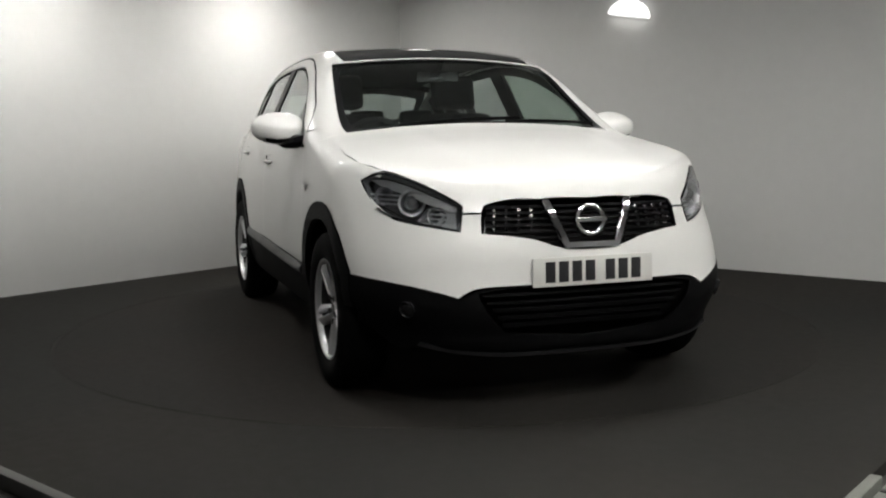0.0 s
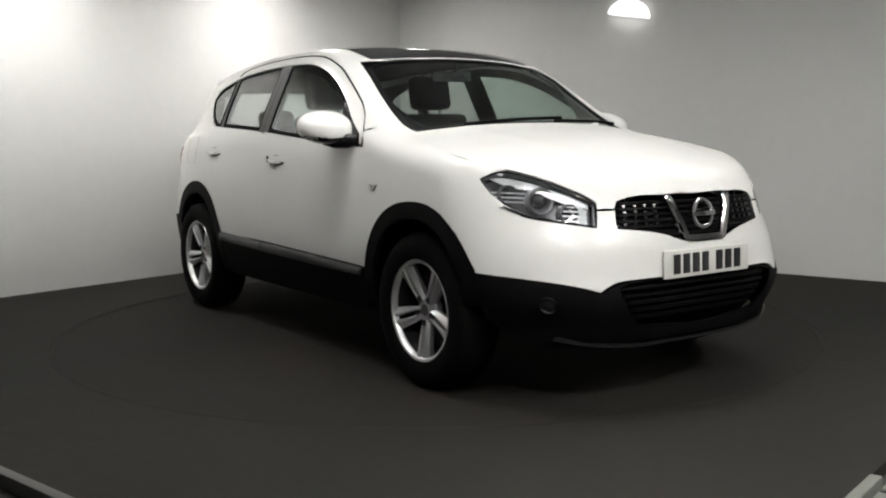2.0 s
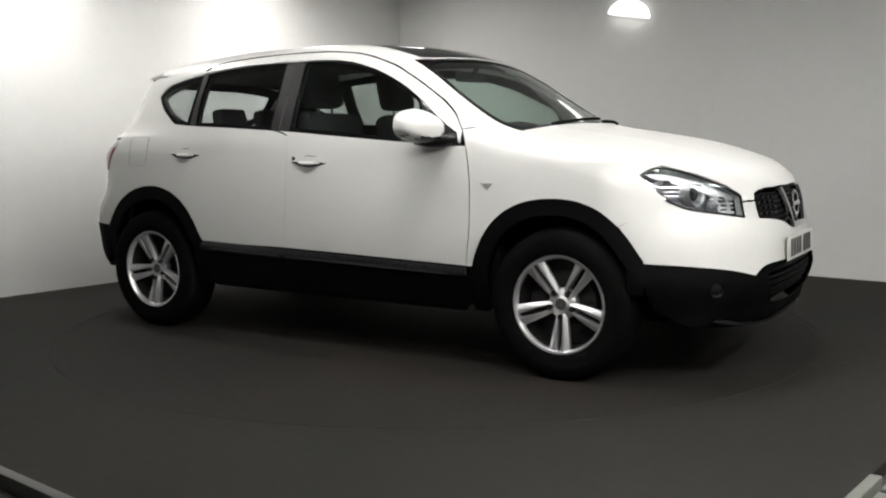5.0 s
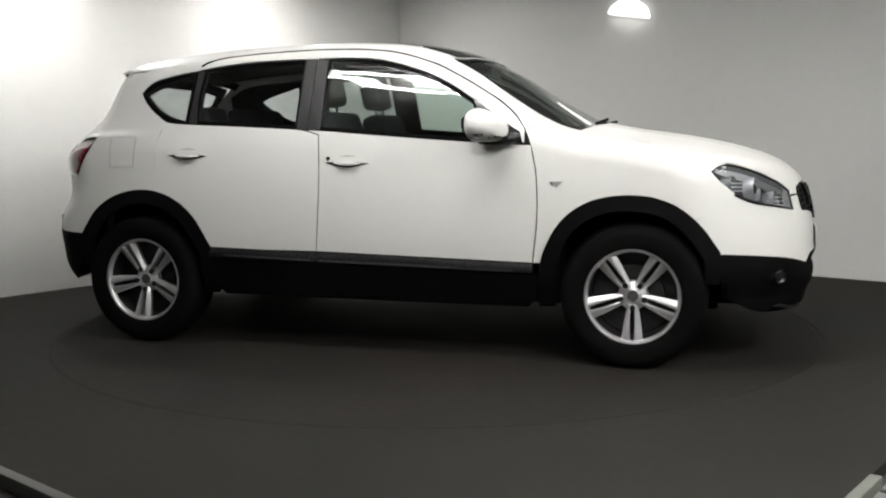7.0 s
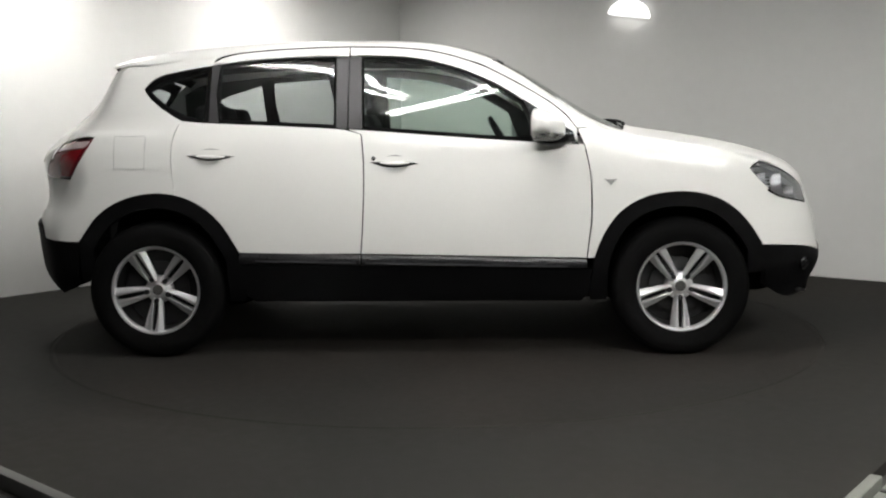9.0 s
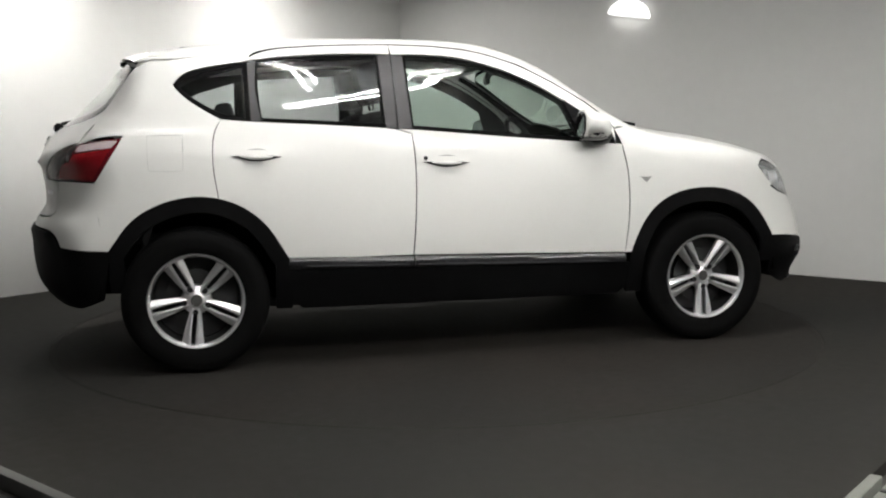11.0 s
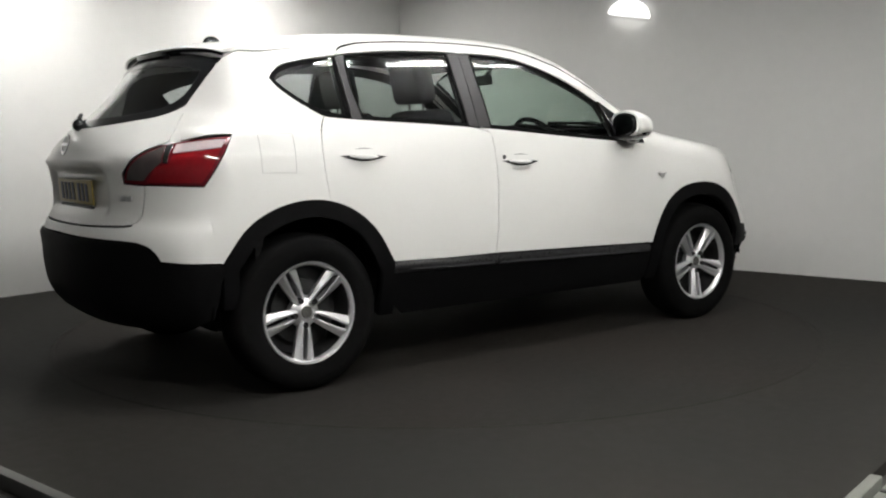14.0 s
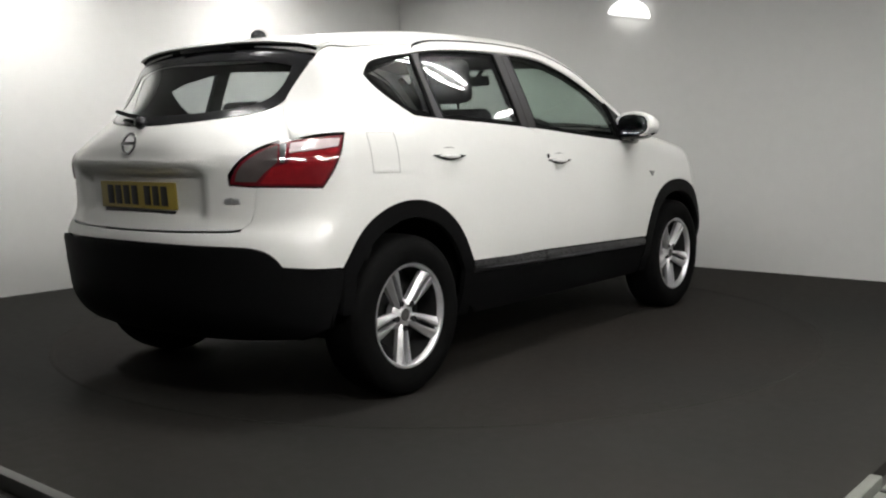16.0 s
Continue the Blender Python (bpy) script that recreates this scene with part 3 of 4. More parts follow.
    fall = np.where(z > edge, np.exp(-((z - edge) / 0.010) ** 2), np.exp(-((z - edge) / 0.05) ** 2))
    return 0.011 * fall * np.clip((-1.18 - x) / 0.35, 0, 1) * np.clip((x + 1.80) / 0.06, 0, 1)


quarter_r, quarter_l = pair("rear_wing", "side", QUARTER, PAINT, car, step=0.016, relief=shoulder_relief)
panel("fuel_flap", "side", [(-1.506, 1.110), (-1.353, 1.114), (-1.357, 0.955), (-1.506, 0.958)], PAINT, quarter_r, lift=0.0025, thick=0.004, step=0.012, relief=shoulder_relief)
# a grey ring on the surface paints the shadow in the flap's seam
panel("flap_seam", "side", [(-1.511, 1.1145), (-1.3485, 1.1185), (-1.3525, 0.9505), (-1.511, 0.9535)], GREY_SEAM, quarter_r, holes=[[(-1.5075, 1.1112), (-1.3518, 1.1152), (-1.3558, 0.9538), (-1.5075, 0.9568)]], lift=0.0022, thick=0.004, step=0.012, relief=shoulder_relief, label="grey ring painted as seam shadow round the fuel flap")
FENDER_TOP = [(1.728, 0.966), (1.60, 0.998), (1.45, 1.030), (1.3, 1.060), (1.15, 1.092), (1.02, 1.122)]
FENDER = [(0.805, 1.131), *[(x + 0.0042, z) for x, z in HINGE], *ARCH_F[:11], (1.600, 0.705), (1.770, 0.822), (1.708, 0.870), (1.660, 0.926), (1.692, 0.951), *FENDER_TOP, (0.93, 1.15)]
fenders = pair("front_wing", "side", FENDER, PAINT, car, step=0.028, draw_in=0.0007, keep=12)
pair("side_repeater", "side", [(0.925, 0.885), (0.96, 0.882), (0.995, 0.885), (0.978, 0.868), (0.961, 0.852), (0.944, 0.868)], REPEATER, fenders, lift=0.006, thick=0.006, step=0.015, label="small clear side repeater lamp")


def edge_y(points):
    """Side-view points turned into top-view ones."""
    return [(p[0], abs(p[1])) for p in cast("side", points)]


SCREEN_EDGE = [(1.045, 0.690), (0.95, 0.694), (0.80, 0.678), (0.60, 0.645), (0.47, 0.622), (0.375, 0.600)]
SCREEN_TOP = [(0.375, 0.600), (0.415, 0.45), (0.440, 0.25), (0.447, 0.0)]
ROOF_SIDE = edge_y([*RAIL[::-1], (-1.0, 1.518), (-0.902, 1.539), (-0.701, 1.554), (-0.528, 1.561), (-0.336, 1.564),
                    (-0.123, 1.559), (0.05, 1.543), (0.165, 1.518), (0.336, 1.461), (0.504, 1.372), (0.671, 1.270), (0.752, 1.204), (0.802, 1.133)])
ROOF_GLASS_EDGE = halves_top([(-0.62, 0.0), (-0.62, 0.42), (-0.57, 0.485), (-0.2, 0.520), (0.1, 0.530), (0.30, 0.545), (0.382, 0.535), (0.408, 0.45), (0.434, 0.25), (0.441, 0.0)])
roof = panel("roof", "top", halves_top([(-1.63, 0.0), (-1.625, 0.2), (-1.61, 0.42), (-1.585, 0.56), *ROOF_SIDE, (0.93, 0.778), (1.02, 0.742), *SCREEN_EDGE, *SCREEN_TOP[1:]]), PAINT, car,
             holes=[ROOF_GLASS_EDGE], step=0.028)
panel("roof_window", "top", ROOF_GLASS_EDGE, ROOF_GLASS, roof, lift=0.001, thick=0.006, step=0.04, label="dark panoramic roof glass")
SCREEN = halves_top([(1.165, 0.0), (1.155, 0.25), (1.118, 0.50), (1.070, 0.66), *SCREEN_EDGE, *SCREEN_TOP[1:]][0:9] + SCREEN_TOP[1:])
panel("windscreen_surround", "top", SCREEN, GLOSS_BLACK, car, holes=[halves_top([(1.09, 0.0), (1.08, 0.25), (1.05, 0.5), (1.00, 0.635), (0.94, 0.652), (0.78, 0.640), (0.58, 0.606), (0.46, 0.578), (0.44, 0.45), (0.468, 0.25), (0.475, 0.0)])],
      lift=-0.003, thick=0.006, draw_in=0.003, label="black ceramic band round the windscreen")
glass([panel("windscreen", "top", halves_top([(1.10, 0.0), (1.09, 0.25), (1.06, 0.5), (1.01, 0.65), (0.94, 0.665), (0.78, 0.652), (0.58, 0.618), (0.45, 0.59), (0.43, 0.45), (0.458, 0.25), (0.465, 0.0)]),
             GREEN_GLASS, car, lift=-0.010, thick=0.005, step=0.04, label="clear green-tinted windscreen glass")])


def nose_xy(points):
    return [(p[0], abs(p[1])) for p in cast("nose", points)]


BONNET = halves_top([(1.125, 0.0), (1.115, 0.25), (1.085, 0.50), (1.045, 0.690), *edge_y(FENDER_TOP[::-1]),
                     *nose_xy([(45.0, 0.932), (36.8, 0.882), (30.8, 0.830), (30.6, 0.803), (26.6, 0.805), (25.9, 0.834), (23.2, 0.846), (13.3, 0.853), (0.0, 0.853)])])


def bonnet_relief(p):
    """Two soft swage lines that rise towards the screen and a lip over the grille."""
    line = np.abs(np.abs(p[:, 1]) - (0.36 + 0.10 * (2.0 - p[:, 0])))
    return 0.002 * np.exp(-(line / 0.05) ** 2) * np.clip((2.0 - p[:, 0]) / 0.3, 0, 1) + 0.004 * np.exp(-((p[:, 2] - 0.885) / 0.02) ** 2) * (np.abs(p[:, 1]) < 0.55)


bonnet = panel("bonnet", "top", BONNET, PAINT, car, step=0.022, relief=bonnet_relief, draw_in=0.0007, keep=12)
for s in (1, -1):
    for seam in (edge_y([*FENDER_TOP, (0.95, 1.14)]), edge_y([(-0.9, 1.537), (-1.0, 1.517), *RAIL])):
        band = [(x, s * (y - 0.035)) for x, y in seam] + [(x, s * (y + 0.02)) for x, y in reversed(seam)]
        panel("seam_flange", "top", band, PAINT, car, lift=-0.009, thick=0.004, step=0.03, draw_in=0)

# front end
WHITE_LOW = [(61.0, 0.552), (55.0, 0.546), (48.6, 0.539), (39.9, 0.523), (33.6, 0.502), (30.9, 0.487), (28.9, 0.516), (26.5, 0.528), (16.7, 0.530), (0.0, 0.526)]
GRILLE_LOW = [(0.0, 0.660), (6.5, 0.662), (10.5, 0.682), (13.2, 0.703), (20.4, 0.721), (26.2, 0.729)]
GRILLE = halves([*GRILLE_LOW, (26.2, 0.79), (25.2, 0.832), (22.9, 0.842), (13.3, 0.849), (0.0, 0.849)])
bumper = panel("front_bumper", "nose", halves([*GRILLE_LOW, (26.6, 0.79), (26.4, 0.802), (30.8, 0.800), (31.0, 0.734), (38.8, 0.752), (47.5, 0.772), (53.6, 0.809), (55.5, 0.820),
                                               (65.4, 0.705), (63.2, 0.656), (61.6, 0.600), *WHITE_LOW]), PAINT, car, step=0.025)
INTAKE = halves([(0.0, 0.520), (16.7, 0.522), (25.0, 0.518), (26.8, 0.500), (24.0, 0.40), (21.0, 0.345), (0.0, 0.318)])
lower = panel("lower_bumper", "nose", halves([*[(0.0, 0.524), (16.7, 0.528), (26.5, 0.526), (28.9, 0.514), (30.9, 0.485), (33.6, 0.500), (39.9, 0.521), (48.6, 0.537), (61.0, 0.550)],
                                              (58.5, 0.42), (57.0, 0.35), (50.0, 0.295), (38.0, 0.255), (0.0, 0.230)]), PLASTIC, car, holes=[INTAKE], step=0.03, lift=0.003,
              label="black plastic lower bumper", relief=lambda p: 0.022 * np.exp(-((p[:, 2] - 0.285) / 0.025) ** 2))
panel("intake_back", "nose", halves([(0.0, 0.555), (33.0, 0.55), (34.0, 0.40), (32.0, 0.25), (0.0, 0.235)]), RUBBER, lower, lift=-0.06, thick=0.008, step=0.05)
for z in (0.36, 0.395, 0.43, 0.465, 0.50):
    w = 20.5 + (z - 0.345) * 34
    panel("intake_slat", "nose", halves([(0.0, z - 0.006), (w, z - 0.006), (w, z + 0.006), (0.0, z + 0.006)]), PLASTIC, lower, lift=-0.02, thick=0.03, step=0.03, draw_in=0)
for s in (1, -1):
    bm = lathe([(0.001, 0.004), (0.020, 0.005), (0.027, 0.009), (0.033, 0.002), (0.036, 0.03), (0.001, 0.03)], 0, 24)
    c = cast("nose", [(42.1, 0.44)])[0]
    n = normals(np.array([c]))[0]
    m = Matrix.Translation(Vector(c) + Vector(n) * 0.016) @ Vector(n).to_track_quat("-Y", "Z").to_matrix().to_4x4()
    bmesh.ops.transform(bm, matrix=m, verts=bm.verts)
    if s < 0:
        bmesh.ops.transform(bm, matrix=Matrix.Diagonal((1, -1, 1, 1)), verts=bm.verts)
    part("fog_lamp", bm, GLOSS_BLACK, lower, "round front fog lamp")
# a paler strip stands in for the glint along the lower lip
panel("lip_highlight", "nose", halves([(0.0, 0.268), (20.0, 0.272), (33.0, 0.290), (40.0, 0.312), (41.0, 0.304), (33.0, 0.279), (20.0, 0.260), (0.0, 0.256)]), HIGHLIGHT, lower, lift=0.028, thick=0.014, step=0.025, draw_in=0, label="grey strip painted as highlight on the bumper lip")
panel("grille_back", "nose", GRILLE, INK, bumper, lift=-0.045, thick=0.006, step=0.05)
for k, z in enumerate((0.688, 0.712, 0.736, 0.760, 0.784, 0.808, 0.832)):
    w = 25.4 if z > 0.728 else (18.0 if z > 0.705 else 9.5)
    panel("grille_slat", "nose", halves([(0.0, z - 0.005), (w, z - 0.005), (w, z + 0.005), (0.0, z + 0.005)]), PLASTIC, bumper, lift=-0.014, thick=0.022, step=0.03, draw_in=0)
for u in (14.5, 17.5, 20.5, 23.5):
    for s in (1, -1):
        panel("grille_rib", "nose", [(s * u - 0.3, 0.735), (s * u + 0.3, 0.735), (s * u + 0.3, 0.84), (s * u - 0.3, 0.84)], GLOSS_BLACK, bumper, lift=-0.018, thick=0.018, step=0.03, draw_in=0)
for s in (1, -1):
    panel("grille_v_bar", "nose", [(s * 11.9, 0.846), (s * 10.5, 0.846), (s * 5.9, 0.680), (s * 6.9, 0.666)], CHROME, bumper, lift=0.014, thick=0.03, step=0.02, draw_in=0, label="chrome V bar of the grille")
panel("grille_v_base", "nose", halves([(0.0, 0.665), (6.9, 0.664), (5.7, 0.687), (0.0, 0.685)]), CHROME, bumper, lift=0.014, thick=0.03, step=0.02, draw_in=0, label="chrome V base of the grille")


def emblem(place, normal, size, mat, parent):
    """A plain ring with a bar across it."""
    bm = bmesh.new()
    n, k = 40, 10
    rings = [[bm.verts.new(((size + 0.16 * size * math.cos(b)) * math.cos(a), 0.10 * size * math.sin(b), (size + 0.16 * size * math.cos(b)) * math.sin(a)))
              for b in (2 * math.pi * j / k for j in range(k))] for a in (2 * math.pi * i / n for i in range(n))]
    for i in range(n):
        p, q = rings[i], rings[(i + 1) % n]
        for j in range(k):
            bm.faces.new((p[j], p[(j + 1) % k], q[(j + 1) % k], q[j]))
    rounded_box(bm, (-1.22 * size, -0.14 * size, -0.17 * size), (1.22 * size, 0.05 * size, 0.17 * size), 0.05 * size)
    m = Matrix.Translation(place) @ Vector(normal).to_track_quat("-Y", "Z").to_matrix().to_4x4()
    bmesh.ops.transform(bm, matrix=m, verts=bm.verts)
    return part("emblem", bm, mat, parent, "round chrome emblem")


emblem((2.135, 0.0, 0.771), (1, 0, 0.12), 0.056, CHROME, bumper)


def number_plate(name, middle, normal, mat, parent, label):
    """A plate whose writing is plain bars."""
    m = Matrix.Translation(middle) @ Vector(normal).to_track_quat("-Y", "Z").to_matrix().to_4x4()
    plate = box(name, (-0.26, -0.004, -0.0555), (0.26, 0.004, 0.0555), mat, parent, 0.003, m, label)
    at = -0.208
    for k in range(7):
        if k == 4:
            at += 0.030
        box("plate_bar", (at, -0.0062, -0.040), (at + 0.042, -0.0042, 0.040), INK, plate, 0.001, m)
        at += 0.057
    return plate


number_plate("number_plate", (2.163, 0.0, 0.577), (1, 0, 0.03), PLATE_WHITE, bumper, "white front number plate with black bars")


def head_lamp(s):
    lamp = panel("headlamp", "nose", [(s * u, z) for u, z in LAMP_HEAD], LAMP_SHELL, car, lift=-0.075, thick=0.008, step=0.04, draw_in=0.001, label="clear headlamp with chrome reflectors")
    rim_h = [(s * u, z) for u, z in LAMP_HEAD]
    shr = [(u / ARC, z) for u, z in shrink([(u * ARC, z) for u, z in rim_h], 0.008)]
    panel("lamp_rim", "nose", rim_h, GLOSS_BLACK, lamp, holes=[shr], lift=-0.002, thick=0.008, step=0.02, draw_in=0.001)
    panel("lamp_wall", "nose", rim_h, LAMP_SHELL, lamp, holes=[shr], lift=-0.012, thick=0.065, step=0.02, draw_in=0.001)
    g = panel("lens", "nose", rim_h, CLEAR, lamp, lift=0.001, thick=0.004, step=0.03, draw_in=0.002, label="clear headlamp lens")
    g.visible_shadow = False
    for name, u, z, r, mat in (("projector", 43.5, 0.842, 0.050, REFLECTOR), ("high_beam", 36.6, 0.790, 0.036, LAMP_SHELL), ("indicator", 51.6, 0.866, 0.036, LAMP_SHELL)):
        c = cast("nose", [(s * u, z)])[0]
        n = Vector(normals(np.array([c]))[0])
        ax = (n + Vector((1.4, 0, 0))).normalized()
        bm = lathe([(0.22 * r, 0.030), (0.45 * r, 0.026), (0.78 * r, 0.006), (0.9 * r, -0.016), (1.06 * r, -0.022), (1.10 * r, 0.0), (1.1 * r, 0.03)], 0, 28)
        m = Matrix.Translation(Vector(c) - ax * 0.042) @ ax.to_track_quat("-Y", "Z").to_matrix().to_4x4()
        bmesh.ops.transform(bm, matrix=m, verts=bm.verts)
        bowl = part(name, bm, mat, lamp, "chrome lamp bowl")
        bm = bmesh.new()
        bmesh.ops.create_uvsphere(bm, u_segments=20, v_segments=12, radius=(0.66 if name == "projector" else 0.42) * r)
        bmesh.ops.transform(bm, matrix=m @ pose(0, 0.012, 0), verts=bm.verts)
        part("bulb_lens", bm, PROJECTOR, lamp)
    panel("reflector_strip", "nose", [(s * u, z) for u, z in ((58.0, 0.935), (54.0, 0.948), (46.0, 0.918), (38.0, 0.872), (32.5, 0.836), (32.5, 0.812), (38.6, 0.830), (46.0, 0.878), (54.5, 0.908))], REFLECTOR, lamp, lift=-0.03, thick=0.006, step=0.02)
    panel("reflector_strip", "nose", [(s * u, z) for u, z in ((32.5, 0.745), (33.0, 0.815), (39.0, 0.868), (39.5, 0.85), (36.5, 0.80), (38.5, 0.765))], REFLECTOR, lamp, lift=-0.05, thick=0.006, step=0.02)
    for u0, u1, z in LAMP_RIBS:
        panel("reflector_rib", "nose", [(s * u0, z - 0.003), (s * u1, z + 0.002), (s * u1, z + 0.007), (s * u0, z + 0.003)], REFLECTOR, lamp, lift=-0.026, thick=0.006, step=0.02, draw_in=0)
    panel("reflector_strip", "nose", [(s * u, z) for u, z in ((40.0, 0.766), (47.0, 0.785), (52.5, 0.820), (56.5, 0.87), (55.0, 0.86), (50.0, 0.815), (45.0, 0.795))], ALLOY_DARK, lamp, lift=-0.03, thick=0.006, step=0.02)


LAMP_RIBS = ((33.0, 41.0, 0.765), (33.0, 40.0, 0.783), (33.0, 39.5, 0.801), (34.0, 40.0, 0.819), (47.5, 55.0, 0.838), (47.5, 56.0, 0.856), (47.5, 57.0, 0.874))


pair("lamp_flange", "nose", [(49.0, 0.785), (54.0, 0.835), (58.0, 0.885), (62.0, 0.86), (58.0, 0.80), (52.0, 0.765)], PAINT, fenders, lift=-0.010, thick=0.004, step=0.02, draw_in=0)
head_lamp(1)
head_lamp(-1)

# black arch, sill and door cladding
for arch, cx in ((ARCH_R, -WHEEL_X), (ARCH_F, WHEEL_X)):
    inner = []
    for x, z in arch:
        d = math.hypot(x - cx, z - WHEEL_R)
        k = (d - 0.068) / d
        inner.append((cx + (x - cx) * k, WHEEL_R + (z - WHEEL_R) * k))
    a, b = (0.29, 0.30) if cx < 0 else (0.285, 0.30)
    lo = [(arch[0][0] + 0.01 * (1 if cx < 0 else -1), a), (inner[0][0] + 0.0, a)], [(inner[-1][0], 0.42 if cx > 0 else 0.40), (arch[-1][0], 0.42 if cx > 0 else 0.40)]
    pair("arch_trim", "side", [*arch, *lo[1][::-1], *inner[::-1], *lo[0][::-1]], PLASTIC, car, lift=0.009, thick=0.05, step=0.025, draw_in=-0.003, label="black plastic wheel-arch trim")
pair("sill_cladding", "side", [(-0.885, 0.475), (-0.2, 0.462), (0.875, 0.440), (0.86, 0.32), (0.82, 0.275), (-0.82, 0.285), (-0.88, 0.34)], PLASTIC, car, lift=0.004, thick=0.03, step=0.04, label="black plastic sill cladding",
     relief=lambda p: 0.012 * np.exp(-((p[:, 2] - 0.30) / 0.03) ** 2))


def moulding_relief(p):
    mid = 0.489 - 0.0245 * (p[:, 0] - 0.0)
    return 0.02 * np.exp(-((p[:, 2] - mid + 0.005) / 0.02) ** 2)


pair("door_moulding", "side", [(-0.27, 0.523), (0.15, 0.512), (0.846, 0.492), (0.85, 0.446), (-0.27, 0.464)], MOULD, FRONT, lift=0.004, thick=0.02, step=0.02, label="black door moulding", relief=moulding_relief)
pair("door_moulding", "side", [(-0.278, 0.523), (-0.88, 0.539), (-0.89, 0.478), (-0.278, 0.464)], MOULD, REAR, lift=0.004, thick=0.02, step=0.02, label="black door moulding", relief=moulding_relief)


# paler strips stand in for the reflection along the moulding's bevel
pair("moulding_highlight", "side", [(-0.255, 0.489), (0.15, 0.479), (0.75, 0.464), (0.75, 0.452), (0.15, 0.466), (-0.255, 0.476)], HIGHLIGHT, FRONT, lift=0.0225, thick=0.012, step=0.02, label="grey strip painted as highlight on the door moulding")
pair("moulding_highlight", "side", [(-0.30, 0.490), (-0.80, 0.503), (-0.80, 0.491), (-0.30, 0.477)], HIGHLIGHT, REAR, lift=0.0225, thick=0.012, step=0.02, label="grey strip painted as highlight on the door moulding")


def door_handle(s, x, z, parent):
    """A flattened pull bar over a dark lens-shaped patch with pointed ends, which paints the recess shade."""
    cup = [(x - 0.122, z + 0.007), (x - 0.06, z + 0.010), (x + 0.06, z + 0.008), (x + 0.118, z + 0.001), (x + 0.06, z - 0.013), (x, z - 0.021), (x - 0.06, z - 0.012)]
    panel("handle_shade", "side", cup, MOULD, parent, lift=0.003, thick=0.006, step=0.015, draw_in=0, label="dark patch painted as the recess shade behind the handle", mirror=s < 0)
    y = -float(SECTION(z)) - float(PLAN(x))
    pts = [(x - 0.078, y + 0.004, z + 0.005), (x - 0.056, y - 0.012, z + 0.004), (x - 0.028, y - 0.019, z + 0.001), (x + 0.028, y - 0.019, z), (x + 0.056, y - 0.012, z + 0.001), (x + 0.078, y + 0.004, z + 0.001)]
    bar = tube_along([(a, b * s, c) for a, b, c in pts], 0.0100, 12, (0.3, 0.6, 1.0, 1.0, 0.6, 0.3))
    part("door_handle", bar, PAINT, parent, "white pull handle")
    # a grey sliver paints the shade at the cup's upper edge
    brow = [(x - 0.045, z + 0.036), (x, z + 0.043), (x + 0.05, z + 0.035), (x, z + 0.037)]
    panel("brow_shade", "side", brow, GREY_SEAM, parent, lift=0.0008, thick=0.003, step=0.01, draw_in=0, label="grey strip painted as shade over the handle", mirror=s < 0)


def key_lock(s, x, z, parent):
    bm = lathe([(0.001, -0.004), (0.008, -0.004), (0.0105, -0.002), (0.011, 0.006), (0.001, 0.006)], 0, 18)
    bmesh.ops.transform(bm, matrix=pose(x, -float(SECTION(z)) - float(PLAN(x)), z), verts=bm.verts)
    if s < 0:
        bmesh.ops.transform(bm, matrix=Matrix.Diagonal((1, -1, 1, 1)), verts=bm.verts)
    part("key_lock", bm, ALLOY_DARK, parent, "small metal door lock")


for s, f, r in ((1, front_r, rear_r), (-1, front_l, rear_l)):
    door_handle(s, -0.100, 0.970, f)
    key_lock(s, -0.205, 0.996, f)
    door_handle(s, -1.016, 1.012, r)

# rear end
WHITE_TAIL = [(59.4, 0.586), (52.9, 0.597), (45.9, 0.608), (44.8, 0.642), (42.4, 0.673), (38.7, 0.683), (30.8, 0.686), (14.7, 0.689), (0.0, 0.691)]
tail_bumper = panel("rear_bumper", "tail", halves([(0.0, 0.731), (18.5, 0.734), (36.5, 0.740), (38.9, 0.755), (40.0, 0.782), (40.9, 0.911), (48.4, 0.909), (55.8, 0.905), (57.4, 0.750), (60.0, 0.59), *WHITE_TAIL[1:]]), PAINT, car, step=0.025)


def gate_relief(p):
    """The dished field for the number plate and a fold over it."""
    y, z = np.abs(p[:, 1]), p[:, 2]
    dish = np.clip((0.43 - y) / 0.05, 0, 1) * np.clip((z - 0.775) / 0.04, 0, 1) * np.clip((0.985 - z) / 0.02, 0, 1)
    return -0.034 * dish + 0.016 * np.exp(-((z - 1.0) / 0.02) ** 2) * np.clip((0.5 - y) / 0.06, 0, 1)


gate = panel("tailgate", "tail", halves([(0.0, 0.736), (18.5, 0.739), (36.1, 0.746), (38.3, 0.759), (39.5, 0.784), (40.3, 0.910), (33.9, 0.917), (33.7, 0.958), (36.0, 1.012), (40.5, 1.065), (46.1, 1.094),
                                         (46.3, 1.110), (46.5, 1.177), (47.4, 1.243), (43.4, 1.216), (36.8, 1.193), (20.9, 1.169), (6.9, 1.156), (0.0, 1.155)]), PAINT, car, step=0.02, relief=gate_relief)
REAR_GLASS = halves([(0.0, 1.158), (6.9, 1.159), (20.9, 1.172), (36.8, 1.196), (43.4, 1.219), (47.8, 1.250), (50.0, 1.285), (52.2, 1.327), (57.2, 1.440), (47.3, 1.474), (28.3, 1.494), (0.0, 1.500)])
REAR_SMALL = halves([(0.0, 1.195), (20.5, 1.207), (35.0, 1.228), (41.5, 1.252), (45.5, 1.285), (48.0, 1.33), (50.5, 1.395), (44.0, 1.412), (28.0, 1.428), (0.0, 1.432)])
